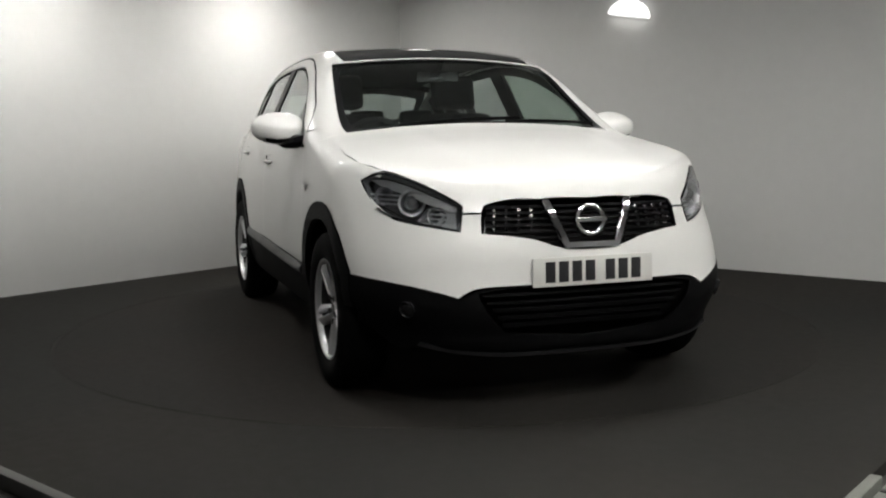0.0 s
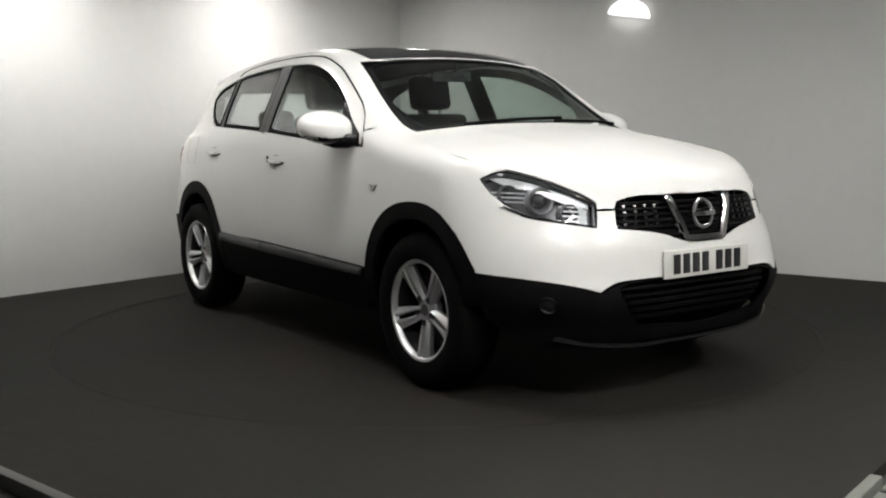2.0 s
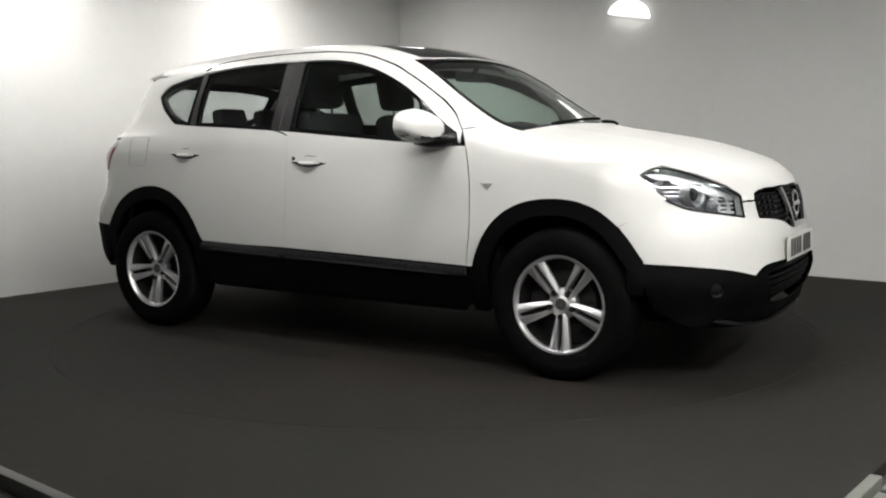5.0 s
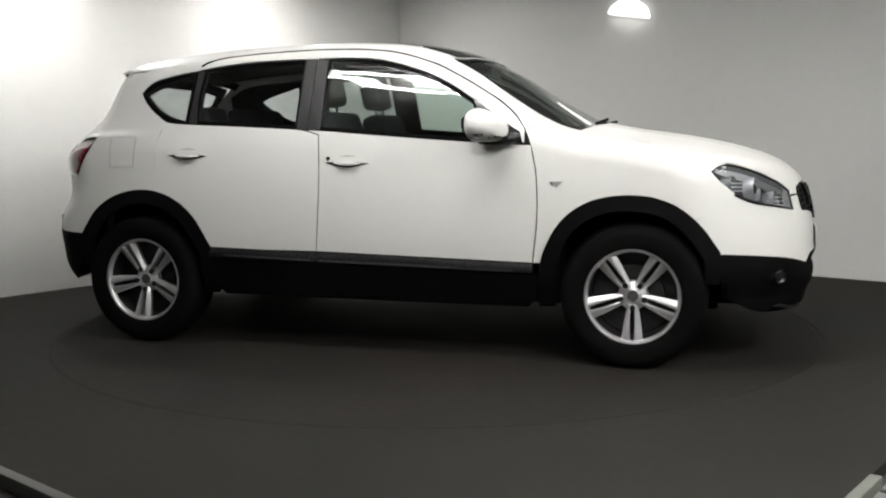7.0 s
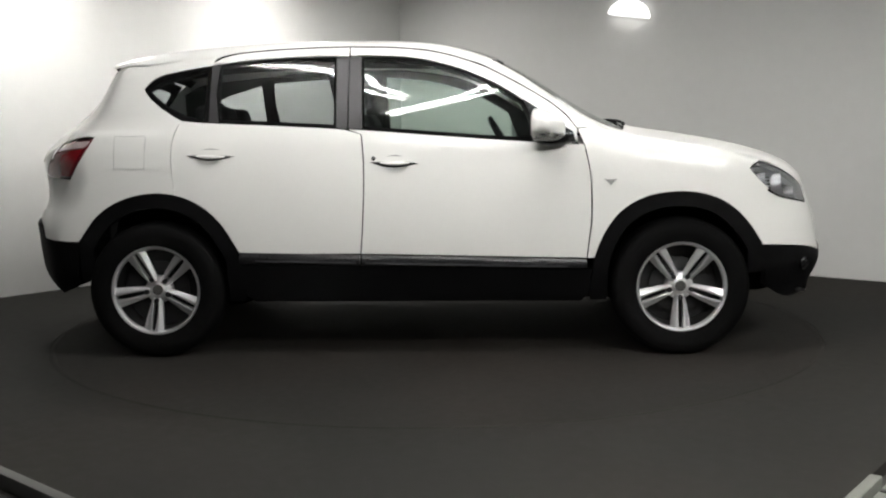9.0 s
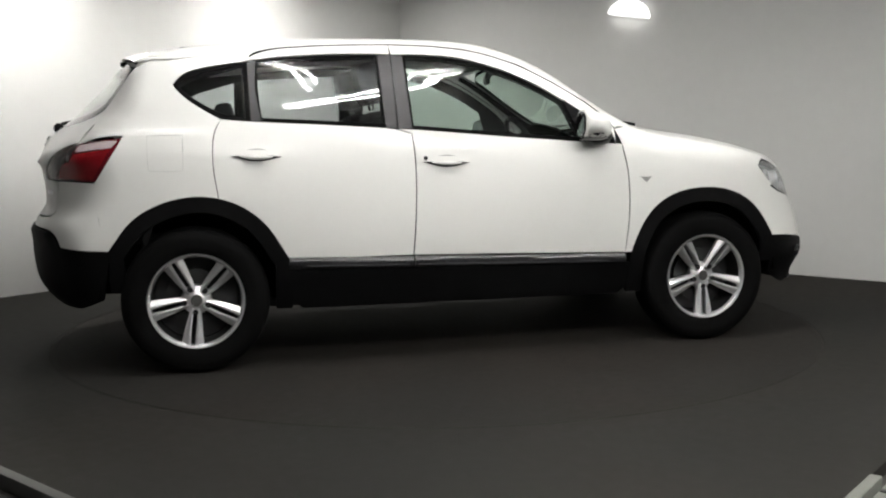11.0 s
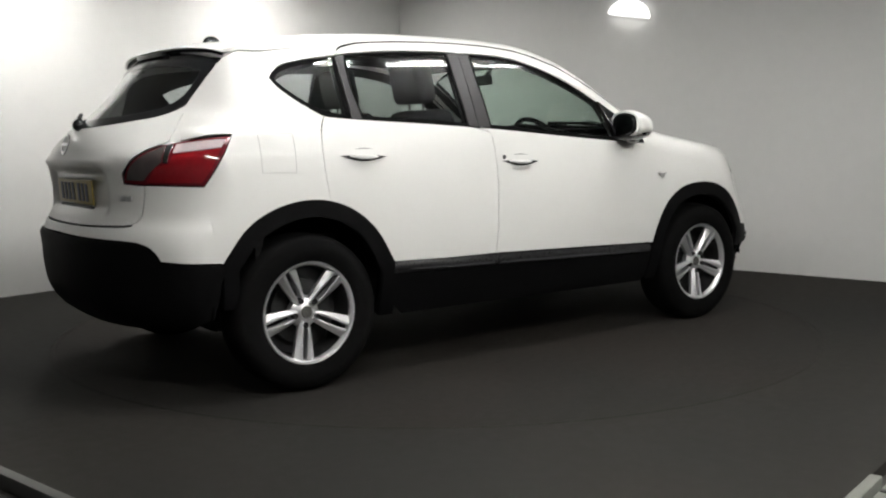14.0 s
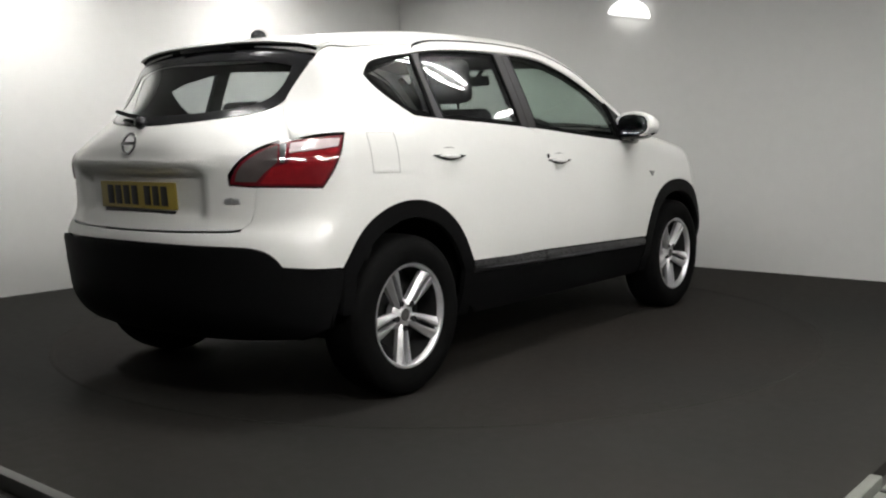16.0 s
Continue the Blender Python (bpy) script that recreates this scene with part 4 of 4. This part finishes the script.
panel("rear_window_band", "tail", REAR_GLASS, GLOSS_BLACK, gate, holes=[REAR_SMALL], lift=-0.002, thick=0.006, step=0.025, draw_in=0.001, label="black ceramic band round the rear window")
glass([panel("rear_window", "tail", [(u * 1.02, z) for u, z in REAR_SMALL], DARK_GLASS, gate, lift=-0.004, thick=0.004, step=0.04, draw_in=-0.003, label="grey-tinted rear window glass")])
emblem((-2.062, 0.0, 1.083), (-1, 0, 0.30), 0.042, CHROME, gate)
number_plate("number_plate", (-2.030, 0.0, 0.872), (-1, 0, -0.06), PLATE_YELLOW, gate, "yellow rear number plate with black bars")
box("plate_frame", (-2.030, -0.24, 0.800), (-2.015, 0.24, 0.812), INK, gate, 0.002)
for k, (y, w) in enumerate(((-0.545, 0.032), (-0.505, 0.032))):
    c = cast("tail", [(math.degrees(math.atan2(-y, 0.76)), 0.858)])[0]
    n = normals(np.array([c]))[0]
    m = Matrix.Translation(Vector(c)) @ Vector(n).to_track_quat("-Y", "Z").to_matrix().to_4x4()
    box("badge_bar", (-w / 2, -0.004, -0.011), (w / 2, 0.002, 0.011), ALLOY, gate, 0.002, m, "small silver badge as a plain bar")


def tail_lamp(s):
    f = lambda pts: [(s * u, z) for u, z in pts]
    lamp = panel("tail_lamp", "tail", f(LAMP_TAIL), DARK_RED, car, lift=-0.004, thick=0.05, step=0.025, draw_in=0.001, label="red and clear tail lamp")
    panel("red_lens", "tail", f([(59.7, 1.058), (57.9, 0.985), (55.2, 0.921), (48.5, 0.923), (41.3, 0.925), (44.3, 0.987), (47.6, 1.001), (48.4, 1.035), (52.4, 1.044)]), RED_LENS, lamp, lift=0.004, thick=0.012, step=0.02, draw_in=0, label="red brake lens")
    panel("clear_lens", "tail", f([(60.8, 1.096), (56.8, 1.095), (48.6, 1.078), (48.2, 1.046), (52.3, 1.052), (59.9, 1.067)]), STRIPE_LENS, lamp, lift=0.003, thick=0.012, step=0.02, draw_in=0, label="pale indicator lens")
    panel("divider", "tail", f([(47.6, 1.078), (46.1, 1.074), (46.1, 1.006), (47.0, 1.006)]), CHROME, lamp, lift=0.005, thick=0.012, step=0.02, draw_in=0, label="bright lamp divider")
    panel("reverse_lens", "tail", f([(45.5, 1.070), (41.3, 1.046), (37.3, 1.002), (35.6, 0.958), (35.6, 0.935), (40.5, 0.933), (44.0, 0.994), (45.4, 1.007)]), SMOKE_LENS, lamp, lift=0.003, thick=0.012, step=0.02, draw_in=0, label="smoky reversing lens")


for s in (1, -1):
    for band in ([(43.5, 1.085), (43.0, 1.20), (44.5, 1.262), (50.5, 1.275), (51.1, 1.090)], [(36.5, 0.744), (37.6, 0.908), (43.9, 0.908), (43.3, 0.744)], [(53.0, 0.60), (53.6, 0.900), (58.5, 0.900), (61.5, 0.62)]):
        panel("seam_flange", "tail", [(s * u, z) for u, z in band], PAINT, car, lift=-0.009, thick=0.004, step=0.025, draw_in=0)
tail_lamp(1)
tail_lamp(-1)
panel("lower_rear_bumper", "tail", halves([(0.0, 0.689), (14.7, 0.687), (30.8, 0.684), (38.7, 0.681), (42.4, 0.671), (44.8, 0.640), (45.9, 0.606), (52.9, 0.595), (60.0, 0.584), (58.5, 0.45), (57.0, 0.36), (50.0, 0.315),
                                           (36.0, 0.305), (0.0, 0.30)]), PLASTIC, car, step=0.03, lift=0.004, thick=0.03, label="black plastic lower rear bumper",
      relief=lambda p: 0.012 * np.exp(-((p[:, 2] - 0.66) / 0.03) ** 2) * (np.abs(p[:, 1]) < 0.66))


def spoiler():
    """A wing over the rear window, with the high brake lamp in its edge."""
    n = 28
    verts, faces = [], []
    for i in range(n + 1):
        y = -0.60 + 1.2 * i / n
        e = (abs(y) / 0.60)
        back = -1.655 + 0.085 * e ** 2.6
        front = -1.42
        for x, dz in ((front, 0.004), ((front + back) / 2, 0.010), (back + 0.015, 0.006), (back, 0.0), (back + 0.008, -0.006), ((front + back) / 2, -0.006)):
            z = float(PROFILE(max(x, -1.62) + 0.22 * y * y)) - 0.03 * (e * 0.92) ** 2.2 - 0.035 * e ** 5
            verts.append((x, y, z + dz))
    for i in range(n):
        for j in range(6):
            a, b = i * 6 + j, i * 6 + (j + 1) % 6
            faces.append((a, a + 6, b + 6, b))
    faces += [tuple(range(6)), tuple(range(n * 6 + 5, n * 6 - 1, -1))]
    bm = bmesh.new()
    vs = [bm.verts.new(v) for v in verts]
    for f in faces:
        bm.faces.new([vs[i] for i in f])
    wing = part("spoiler", bm, PAINT, gate, "white roof spoiler", 50)
    # the underside is a black piece that paints the shadow below the wing
    verts, faces = [], []
    for i in range(n + 1):
        y = -0.585 + 1.17 * i / n
        e = abs(y) / 0.60
        back = -1.645 + 0.085 * e ** 2.6
        z = float(PROFILE(-1.60 + 0.22 * y * y)) - 0.03 * (e * 0.92) ** 2.2 - 0.035 * e ** 5
        verts += [(back, y, z - 0.004), (back + 0.012, y, z - 0.020), (back + 0.05, y, z - 0.045), (back + 0.09, y, z - 0.006)]
    for i in range(n):
        for j in range(4):
            a, b = i * 4 + j, i * 4 + (j + 1) % 4
            faces.append((a, a + 4, b + 4, b))
    faces += [(0, 1, 2, 3), (n * 4 + 3, n * 4 + 2, n * 4 + 1, n * 4)]
    low = bmesh.new()
    vs = [low.verts.new(v) for v in verts]
    for f in faces:
        low.faces.new([vs[i] for i in f])
    part("spoiler_shade", low, PLASTIC, gate, "spoiler underside with its shade painted black")
    box("high_brake_lamp", (-1.662, -0.17, 1.480), (-1.62, 0.17, 1.502), GLOSS_BLACK, gate, 0.006, None, "dark high-level brake lamp")
    return wing


spoiler()


def wiper(name, points, r, parent):
    part(name, tube_along(points, r, 8), RUBBER, parent, "black wiper arm")


wiper("rear_wiper", [(-2.00, 0.0, 1.168), (-1.985, 0.02, 1.192), (-1.95, 0.16, 1.205), (-1.89, 0.33, 1.225)], 0.009, gate)
c = bmesh.new()
bmesh.ops.create_uvsphere(c, u_segments=16, v_segments=10, radius=0.028)
bmesh.ops.transform(c, matrix=pose(-2.0, 0.0, 1.168), verts=c.verts)
part("wiper_cap", c, GLOSS_BLACK, gate, "black rear wiper cap")
bm = bmesh.new()
bmesh.ops.create_uvsphere(bm, u_segments=16, v_segments=10, radius=1)
bmesh.ops.transform(bm, matrix=pose(-1.345, 0, 1.566) @ Matrix.Diagonal((0.045, 0.024, 0.034, 1)), verts=bm.verts)
part("antenna_base", bm, GLOSS_BLACK, roof, "black roof antenna base")
screen_z = lambda x, y: float(PROFILE(x + 0.22 * y * y)) - 0.03 * (abs(y) / 0.65) ** 2.2
for y0, y1 in ((-0.45, 0.18), (0.08, 0.62)):
    pts = []
    for k in range(7):
        y = y0 + (y1 - y0) * k / 6
        x = 1.13 - 0.06 * k / 6 - 0.20 * y * y
        pts.append((x, y, screen_z(x, y) + 0.010))
    wiper("front_wiper", pts, 0.008, car)
panel("scuttle", "top", halves_top([(1.118, 0.0), (1.108, 0.25), (1.078, 0.50), (1.042, 0.67), (1.085, 0.66), (1.13, 0.50), (1.165, 0.25), (1.175, 0.0)]), PLASTIC, car, lift=-0.02, thick=0.02, step=0.04, label="black scuttle panel under the wipers")


def mirror(s, parent):
    """A door mirror: painted cap, black foot and glass."""
    bm = bmesh.new()
    bmesh.ops.create_uvsphere(bm, u_segments=28, v_segments=18, radius=1)
    for v in bm.verts:
        x, y, z = v.co
        r = (abs(x) ** 3.1 + abs(y) ** 3.1 + abs(z) ** 3.1) ** (1 / 3.1)
        v.co = (x / r, y / r, z / r)
        v.co.x = v.co.x * (0.120 if v.co.x > 0 else 0.055) * (1 - 0.25 * max(0, -v.co.y))
        v.co.x = max(v.co.x, -0.031)
        taper = 1 - 0.30 * max(0.0, -v.co.y) ** 1.5
        v.co.z = v.co.z * 0.080 * taper * (1 - 0.25 * max(0.0, v.co.x / 0.14)) - 0.024 * max(0.0, v.co.x / 0.14)
        v.co.y *= 0.130
    base = Matrix.Translation((0.610, -0.942, 1.150)) @ pose(0, 0, 0, -4, 0, -10)
    flip = Matrix.Diagonal((1, s, 1, 1))
    bmesh.ops.transform(bm, matrix=flip @ base, verts=bm.verts)
    low = bm.copy()
    for mesh, keep_up in ((bm, True), (low, False)):
        bmesh.ops.bisect_plane(mesh, geom=list(mesh.verts) + list(mesh.edges) + list(mesh.faces), plane_co=(0, -0.942 * s, 1.098), plane_no=(0, s * 0.10, -1 if keep_up else 1), clear_outer=True)
    cap = part("mirror_cap", bm, PAINT, parent, "white door mirror cap")
    part("mirror_foot", low, GLOSS_BLACK, parent, "black lower mirror shell")
    foot = tube_along([(0.60, -0.93 * s, 1.088), (0.66, -0.905 * s, 1.082), (0.72, -0.875 * s, 1.084), (0.765, -0.835 * s, 1.090)], 0.036, 14, (0.7, 0.95, 1.0, 0.8))
    part("mirror_arm", foot, GLOSS_BLACK, parent, "black mirror arm")
    face = flip @ base @ pose(-0.029, 0, 0, 0, 0, 0)
    for name, w, h, x, mat, label in (("mirror_rim", 0.104, 0.066, 0.0, GLOSS_BLACK, "black mirror surround"), ("mirror_glass", 0.090, 0.056, -0.005, MIRROR, "mirror glass darkened for a dim reflection")):
        bm = bmesh.new()
        rings = []
        for dx, k in ((0.012, 0.96), (-0.002, 1.0), (-0.005, 0.97)):
            ring = []
            for i in range(36):
                a = 2 * math.pi * i / 36
                c, q = math.cos(a), math.sin(a)
                r = (abs(c) ** 3.2 + abs(q) ** 3.2) ** (-1 / 3.2) * k
                ring.append(bm.verts.new(face @ Vector((x + dx, w * c * r, h * q * r * (1 - 0.22 * max(0, -c * r))))))
            rings.append(ring)
        for p, q in zip(rings, rings[1:]):
            for i in range(36):
                bm.faces.new((p[i], p[(i + 1) % 36], q[(i + 1) % 36], q[i]))
        bm.faces.new(rings[0])
        bm.faces.new(rings[-1])
        part(name, bm, mat, parent, label)


mirror(1, front_r)
mirror(-1, front_l)


# wheels
def wheel():
    w = new("wheel")
    r = WHEEL_R
    tyre = [(0.226, -0.098), (0.245, -0.106), (0.285, -0.112), (0.318, -0.105), (0.336, -0.088), (0.343, -0.06), (r, -0.03), (r, 0.03), (0.343, 0.06), (0.336, 0.088), (0.318, 0.105), (0.285, 0.112),
            (0.245, 0.106), (0.226, 0.098), (0.222, 0.0)]
    part("tyre", lathe(tyre, 0, 72, True), RUBBER, w, "black rubber tyre")
    rim = lathe([(0.2265, -0.093), (0.2235, -0.100), (0.215, -0.098), (0.208, -0.088), (0.2065, -0.074), (0.214, -0.072), (0.2245, -0.078)], 0, 72, True)
    part("rim", rim, ALLOY, w, "silver alloy rim")
    # barrel, brake disc and black back disc carry the gaps' shade in their colour
    part("barrel", lathe([(0.2065, -0.0735), (0.203, -0.05), (0.198, 0.02), (0.215, 0.095), (0.2265, 0.097), (0.2245, 0.0), (0.214, -0.0715)], 0, 72, True), ALLOY_DARK, w, "inner barrel of the rim with shade in its colour")
    part("brake_disc", lathe([(0.001, -0.012), (0.06, -0.012), (0.062, -0.002), (0.142, -0.002), (0.142, 0.016), (0.001, 0.016)], 0, 48), ALLOY_DARK, w, "brake disc darkened as shade")
    part("wheel_back", lathe([(0.001, 0.030), (0.196, 0.030), (0.196, 0.036), (0.001, 0.036)], 0, 32), INK, w)
    hub = lathe([(0.001, -0.066), (0.030, -0.066), (0.034, -0.063), (0.040, -0.060), (0.058, -0.056), (0.068, -0.046), (0.072, -0.02), (0.001, -0.02)], 0, 40)
    part("hub", hub, ALLOY, w, "silver wheel hub")
    part("hub_cap", lathe([(0.001, -0.0695), (0.024, -0.0695), (0.027, -0.067), (0.027, -0.06), (0.001, -0.06)], 0, 28), STEEL, w, "grey hub cap")
    for k in range(5):
        a0 = math.radians(270 + 72 * k)
        # a black stud paints the shade of the recessed nut hole
        nut = lathe([(0.001, -0.0700), (0.0060, -0.0700), (0.0075, -0.0745), (0.0120, -0.0750), (0.0135, -0.072), (0.0140, -0.05), (0.001, -0.05)], 0, 10)
        an = a0
        bmesh.ops.transform(nut, matrix=pose(0.058 * math.cos(an), 0.0, 0.058 * math.sin(an)), verts=nut.verts)
        part("nut_hole_shade", nut, INK, w)
        for q in (-1, 1):
            bm = bmesh.new()
            rows = []
            for i in range(9):
                f = i / 8
                rad = 0.042 + f * 0.172
                near, far = 0.0065 + 0.0040 * math.sin(f * math.pi), 0.022 + 0.030 * f ** 0.75
                off, half = q * (near + far) / 2, (far - near) / 2
                y = -0.060 - 0.026 * f ** 0.8
                d = 0.030
                ring = []
                for u, dy in ((-1.0, 0.002), (-0.86, -0.005), (-0.35, -0.0065), (-0.05, -0.0045), (1.0, 0.009), (0.9, d), (-0.85, d)):
                    tx, ty = rad, off + q * u * half
                    ring.append(bm.verts.new((tx * math.cos(a0) - ty * math.sin(a0), y + dy, tx * math.sin(a0) + ty * math.cos(a0))))
                rows.append(ring)
            for p, s in zip(rows, rows[1:]):
                for j in range(7):
                    bm.faces.new((p[j], p[(j + 1) % 7], s[(j + 1) % 7], s[j]))
            bm.faces.new(rows[0])
            bm.faces.new(rows[-1])
            part("spoke", bm, ALLOY, w, "silver alloy spoke")
    return w


first = wheel()
first.matrix_basis = pose(WHEEL_X, -WHEEL_Y, WHEEL_R, 0, 0, 0)
first.parent = car
for x, y, spin, turn in ((-WHEEL_X, -WHEEL_Y, 7, 0), (WHEEL_X, WHEEL_Y, 20, 180), (-WHEEL_X, WHEEL_Y, -15, 180)):
    copy_thing(first, pose(x, y, WHEEL_R, 0, 0, turn) @ pose(0, 0, 0, 0, spin, 0)).parent = car


# ---- cabin and underside ----
def cabin():
    side = [(-1.55, 0.55), (-1.55, 1.0), (-1.60, 1.2), (-1.58, 1.40), (-1.45, 1.475), (-1.046, 1.512), (-0.7, 1.550), (-0.336, 1.558), (-0.12, 1.552), (0.16, 1.512), (0.336, 1.455), (0.504, 1.366), (0.671, 1.264), (0.80, 1.12), (0.85, 0.95), (0.85, 0.35), (-0.85, 0.35), (-0.98, 0.69), (-1.13, 0.81), (-1.30, 0.84), (-1.46, 0.81)]
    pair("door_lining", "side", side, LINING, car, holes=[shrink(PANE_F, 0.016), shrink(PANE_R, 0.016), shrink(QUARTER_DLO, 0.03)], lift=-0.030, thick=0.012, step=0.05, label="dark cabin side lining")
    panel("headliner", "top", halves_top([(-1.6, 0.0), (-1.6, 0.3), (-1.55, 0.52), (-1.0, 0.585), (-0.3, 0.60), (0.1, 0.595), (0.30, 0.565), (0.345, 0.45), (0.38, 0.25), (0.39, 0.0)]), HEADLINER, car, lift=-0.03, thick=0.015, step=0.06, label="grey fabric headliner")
    for s in (1, -1):
        pts = [(x, s * y) for x, y in ((0.36, 0.575), (0.58, 0.618), (0.78, 0.65), (1.02, 0.665), (0.98, 0.72), (0.80, 0.715), (0.60, 0.69), (0.36, 0.625))]
        panel("pillar_lining", "top", pts, LINING, car, lift=-0.028, thick=0.012, step=0.05)
    panel("tailgate_lining", "tail", halves([(0.0, 0.76), (36.0, 0.77), (38.0, 0.90), (42.0, 1.19), (0.0, 1.16)]), LINING, car, lift=-0.06, thick=0.012, step=0.06)
    box("cabin_floor", (-1.65, -0.70, 0.275), (0.98, 0.74, 0.32), LINING, car, 0.02)
    box("bulkhead", (0.86, -0.76, 0.30), (0.96, 0.76, 1.02), LINING, car, 0.02)
    box("boot_floor", (-1.93, -0.66, 0.60), (-1.05, 0.66, 0.66), LINING, car, 0.02)
    bm = rounded_box(bmesh.new(), (0.62, -0.74, 0.62), (0.98, 0.74, 1.02), 0.09, None, 4)
    rounded_box(bm, (0.64, -0.54, 0.98), (0.84, -0.20, 1.055), 0.04, None, 3)
    part("dashboard", bm, LINING, car, "dark moulded dashboard")
    panel("dash_top", "top", halves_top([(1.09, 0.0), (1.06, 0.4), (0.98, 0.66), (0.82, 0.68), (0.76, 0.0)]), LINING, car, lift=-0.20, thick=0.02, step=0.07)
    wheel_c = Matrix.Translation((0.47, -0.37, 1.03)) @ pose(0, 0, 0, 0, 62, 0)
    bm = bmesh.new()
    n, k, big, thin = 32, 8, 0.185, 0.015
    rings = [[bm.verts.new(((big + thin * math.cos(b)) * math.cos(a), (big + thin * math.cos(b)) * math.sin(a), thin * math.sin(b))) for b in (2 * math.pi * j / k for j in range(k))] for a in (2 * math.pi * i / n for i in range(n))]
    for i in range(n):
        for j in range(k):
            bm.faces.new((rings[i][j], rings[i][(j + 1) % k], rings[(i + 1) % n][(j + 1) % k], rings[(i + 1) % n][j]))
    rounded_box(bm, (-0.05, -0.06, -0.035), (0.05, 0.06, 0.0), 0.015)
    for a in (0, 120, 240):
        rounded_box(bm, (0.03, -0.017, -0.02), (0.18, 0.017, -0.006), 0.005, pose(0, 0, 0, 0, 0, a + 180))
    bmesh.ops.transform(bm, matrix=wheel_c @ pose(0, 0, 0, 0, 180, 0), verts=bm.verts)
    part("steering_wheel", bm, GLOSS_BLACK, car, "black three-spoke steering wheel")
    part("steering_column", tube_along([(0.48, -0.37, 1.02), (0.68, -0.37, 0.91)], 0.045, 12), LINING, car)
    box("inner_mirror", (-0.012, -0.115, -0.03), (0.012, 0.115, 0.03), GLOSS_BLACK, car, 0.012, Matrix.Translation((0.36, 0, 1.43)) @ pose(0, 0, 0, 0, -10, -12), "black interior mirror")
    part("inner_mirror_stem", tube_along([(0.37, 0, 1.44), (0.43, 0, 1.50)], 0.012, 8), GLOSS_BLACK, car)
    for s in (1, -1):
        for kx, name in ((0.05, "front_seat"),):
            bm = rounded_box(bmesh.new(), (-0.30, -0.25, 0.0), (0.26, 0.25, 0.20), 0.06, Matrix.Translation((0.05, -0.37 * s, 0.52)) @ pose(0, 0, 0, 0, -6, 0), 3)
            seat = part(name, bm, CLOTH, car, "charcoal cloth front seat")
            bm = rounded_box(bmesh.new(), (-0.065, -0.235, 0.0), (0.065, 0.235, 0.60), 0.06, Matrix.Translation((-0.20, -0.37 * s, 0.66)) @ pose(0, 0, 0, 0, -17, 0), 4)
            part("backrest", bm, CLOTH, seat)
            m = Matrix.Translation((-0.395, -0.37 * s, 1.30)) @ pose(0, 0, 0, 0, -12, 0)
            part("headrest", rounded_box(bmesh.new(), (-0.055, -0.14, -0.03), (0.055, 0.14, 0.19), 0.05, m, 4), CLOTH, seat)
            for q in (-0.06, 0.06):
                part("headrest_post", tube_along([m @ Vector((0, q, -0.06)), m @ Vector((0, q, 0.05))], 0.007, 8), CHROME, seat)
            box("seat_base", (-0.25, -0.37 * s - 0.2, 0.31), (0.25, -0.37 * s + 0.2, 0.53), LINING, seat, 0.02)
    bench = part("rear_seat", rounded_box(bmesh.new(), (-0.95, -0.64, 0.48), (-0.45, 0.64, 0.68), 0.06, None, 3), CLOTH, car, "charcoal cloth rear bench seat")
    part("backrest", rounded_box(bmesh.new(), (-0.07, -0.64, 0.0), (0.07, 0.64, 0.56), 0.06, Matrix.Translation((-0.92, 0, 0.64)) @ pose(0, 0, 0, 0, -22, 0), 3), CLOTH, bench)
    box("seat_base", (-0.92, -0.6, 0.315), (-0.47, 0.6, 0.50), LINING, bench, 0.02)
    for y in (-0.36, 0.0, 0.36):
        part("headrest", rounded_box(bmesh.new(), (-0.045, -0.12, 0.0), (0.045, 0.12, 0.13), 0.04, Matrix.Translation((-1.13, y, 1.155)) @ pose(0, 0, 0, 0, -14, 0), 3), CLOTH, bench)
    # wells, tank and axles under the body
    for x in (-WHEEL_X, WHEEL_X):
        for s in (1, -1):
            bm = bmesh.new()
            n = 18
            outer = []
            for i in range(n + 1):
                a = math.pi * (i / n)
                r = 0.432
                outer.append([bm.verts.new((x + r * math.cos(a), s * y, 0.36 + r * math.sin(a))) for y in (0.60, 0.835)])
            for p, q in zip(outer, outer[1:]):
                bm.faces.new((p[0], p[1], q[1], q[0]))
            back = bm.verts.new((x, s * 0.60, 0.36))
            for p, q in zip(outer, outer[1:]):
                bm.faces.new((back, p[0], q[0]))
            ob = part("wheel_arch_liner", bm, RUBBER, car, "black wheel-arch liner")
            thick = ob.modifiers.new("thickness", "SOLIDIFY")
            thick.thickness = 0.006
        part("axle", tube_along([(x, -0.72, 0.34), (x, 0, 0.33), (x, 0.72, 0.34)], 0.045, 10), RUBBER, car)
    box("underbody", (-1.60, -0.50, 0.235), (1.70, 0.50, 0.275), RUBBER, car, 0.02)
    box("engine_bay", (0.97, -0.56, 0.27), (1.85, 0.56, 0.70), RUBBER, car, 0.05)
    box("boot_well", (-1.80, -0.52, 0.36), (-1.62, 0.52, 0.60), RUBBER, car, 0.04)


cabin()


# ---- what turns: the turntable and the car on it ----
def motions():
    car_rows, disc_rows = [], []
    for t in [0.0, 0.1] + [k * 0.5 for k in range(1, 32)] + [15.9, 16.0]:
        turn = -9.631 + 7.6518 * (t - 8)
        disc_rows.append((t, pose(0, 0, 0, 0, 0, turn)))
        car_rows.append((t, pose(0, 0, 0, 0, 0, turn) @ pose(-0.0687, -0.0829, 0)))
    walk(table, disc_rows)
    walk(car, car_rows)


motions()
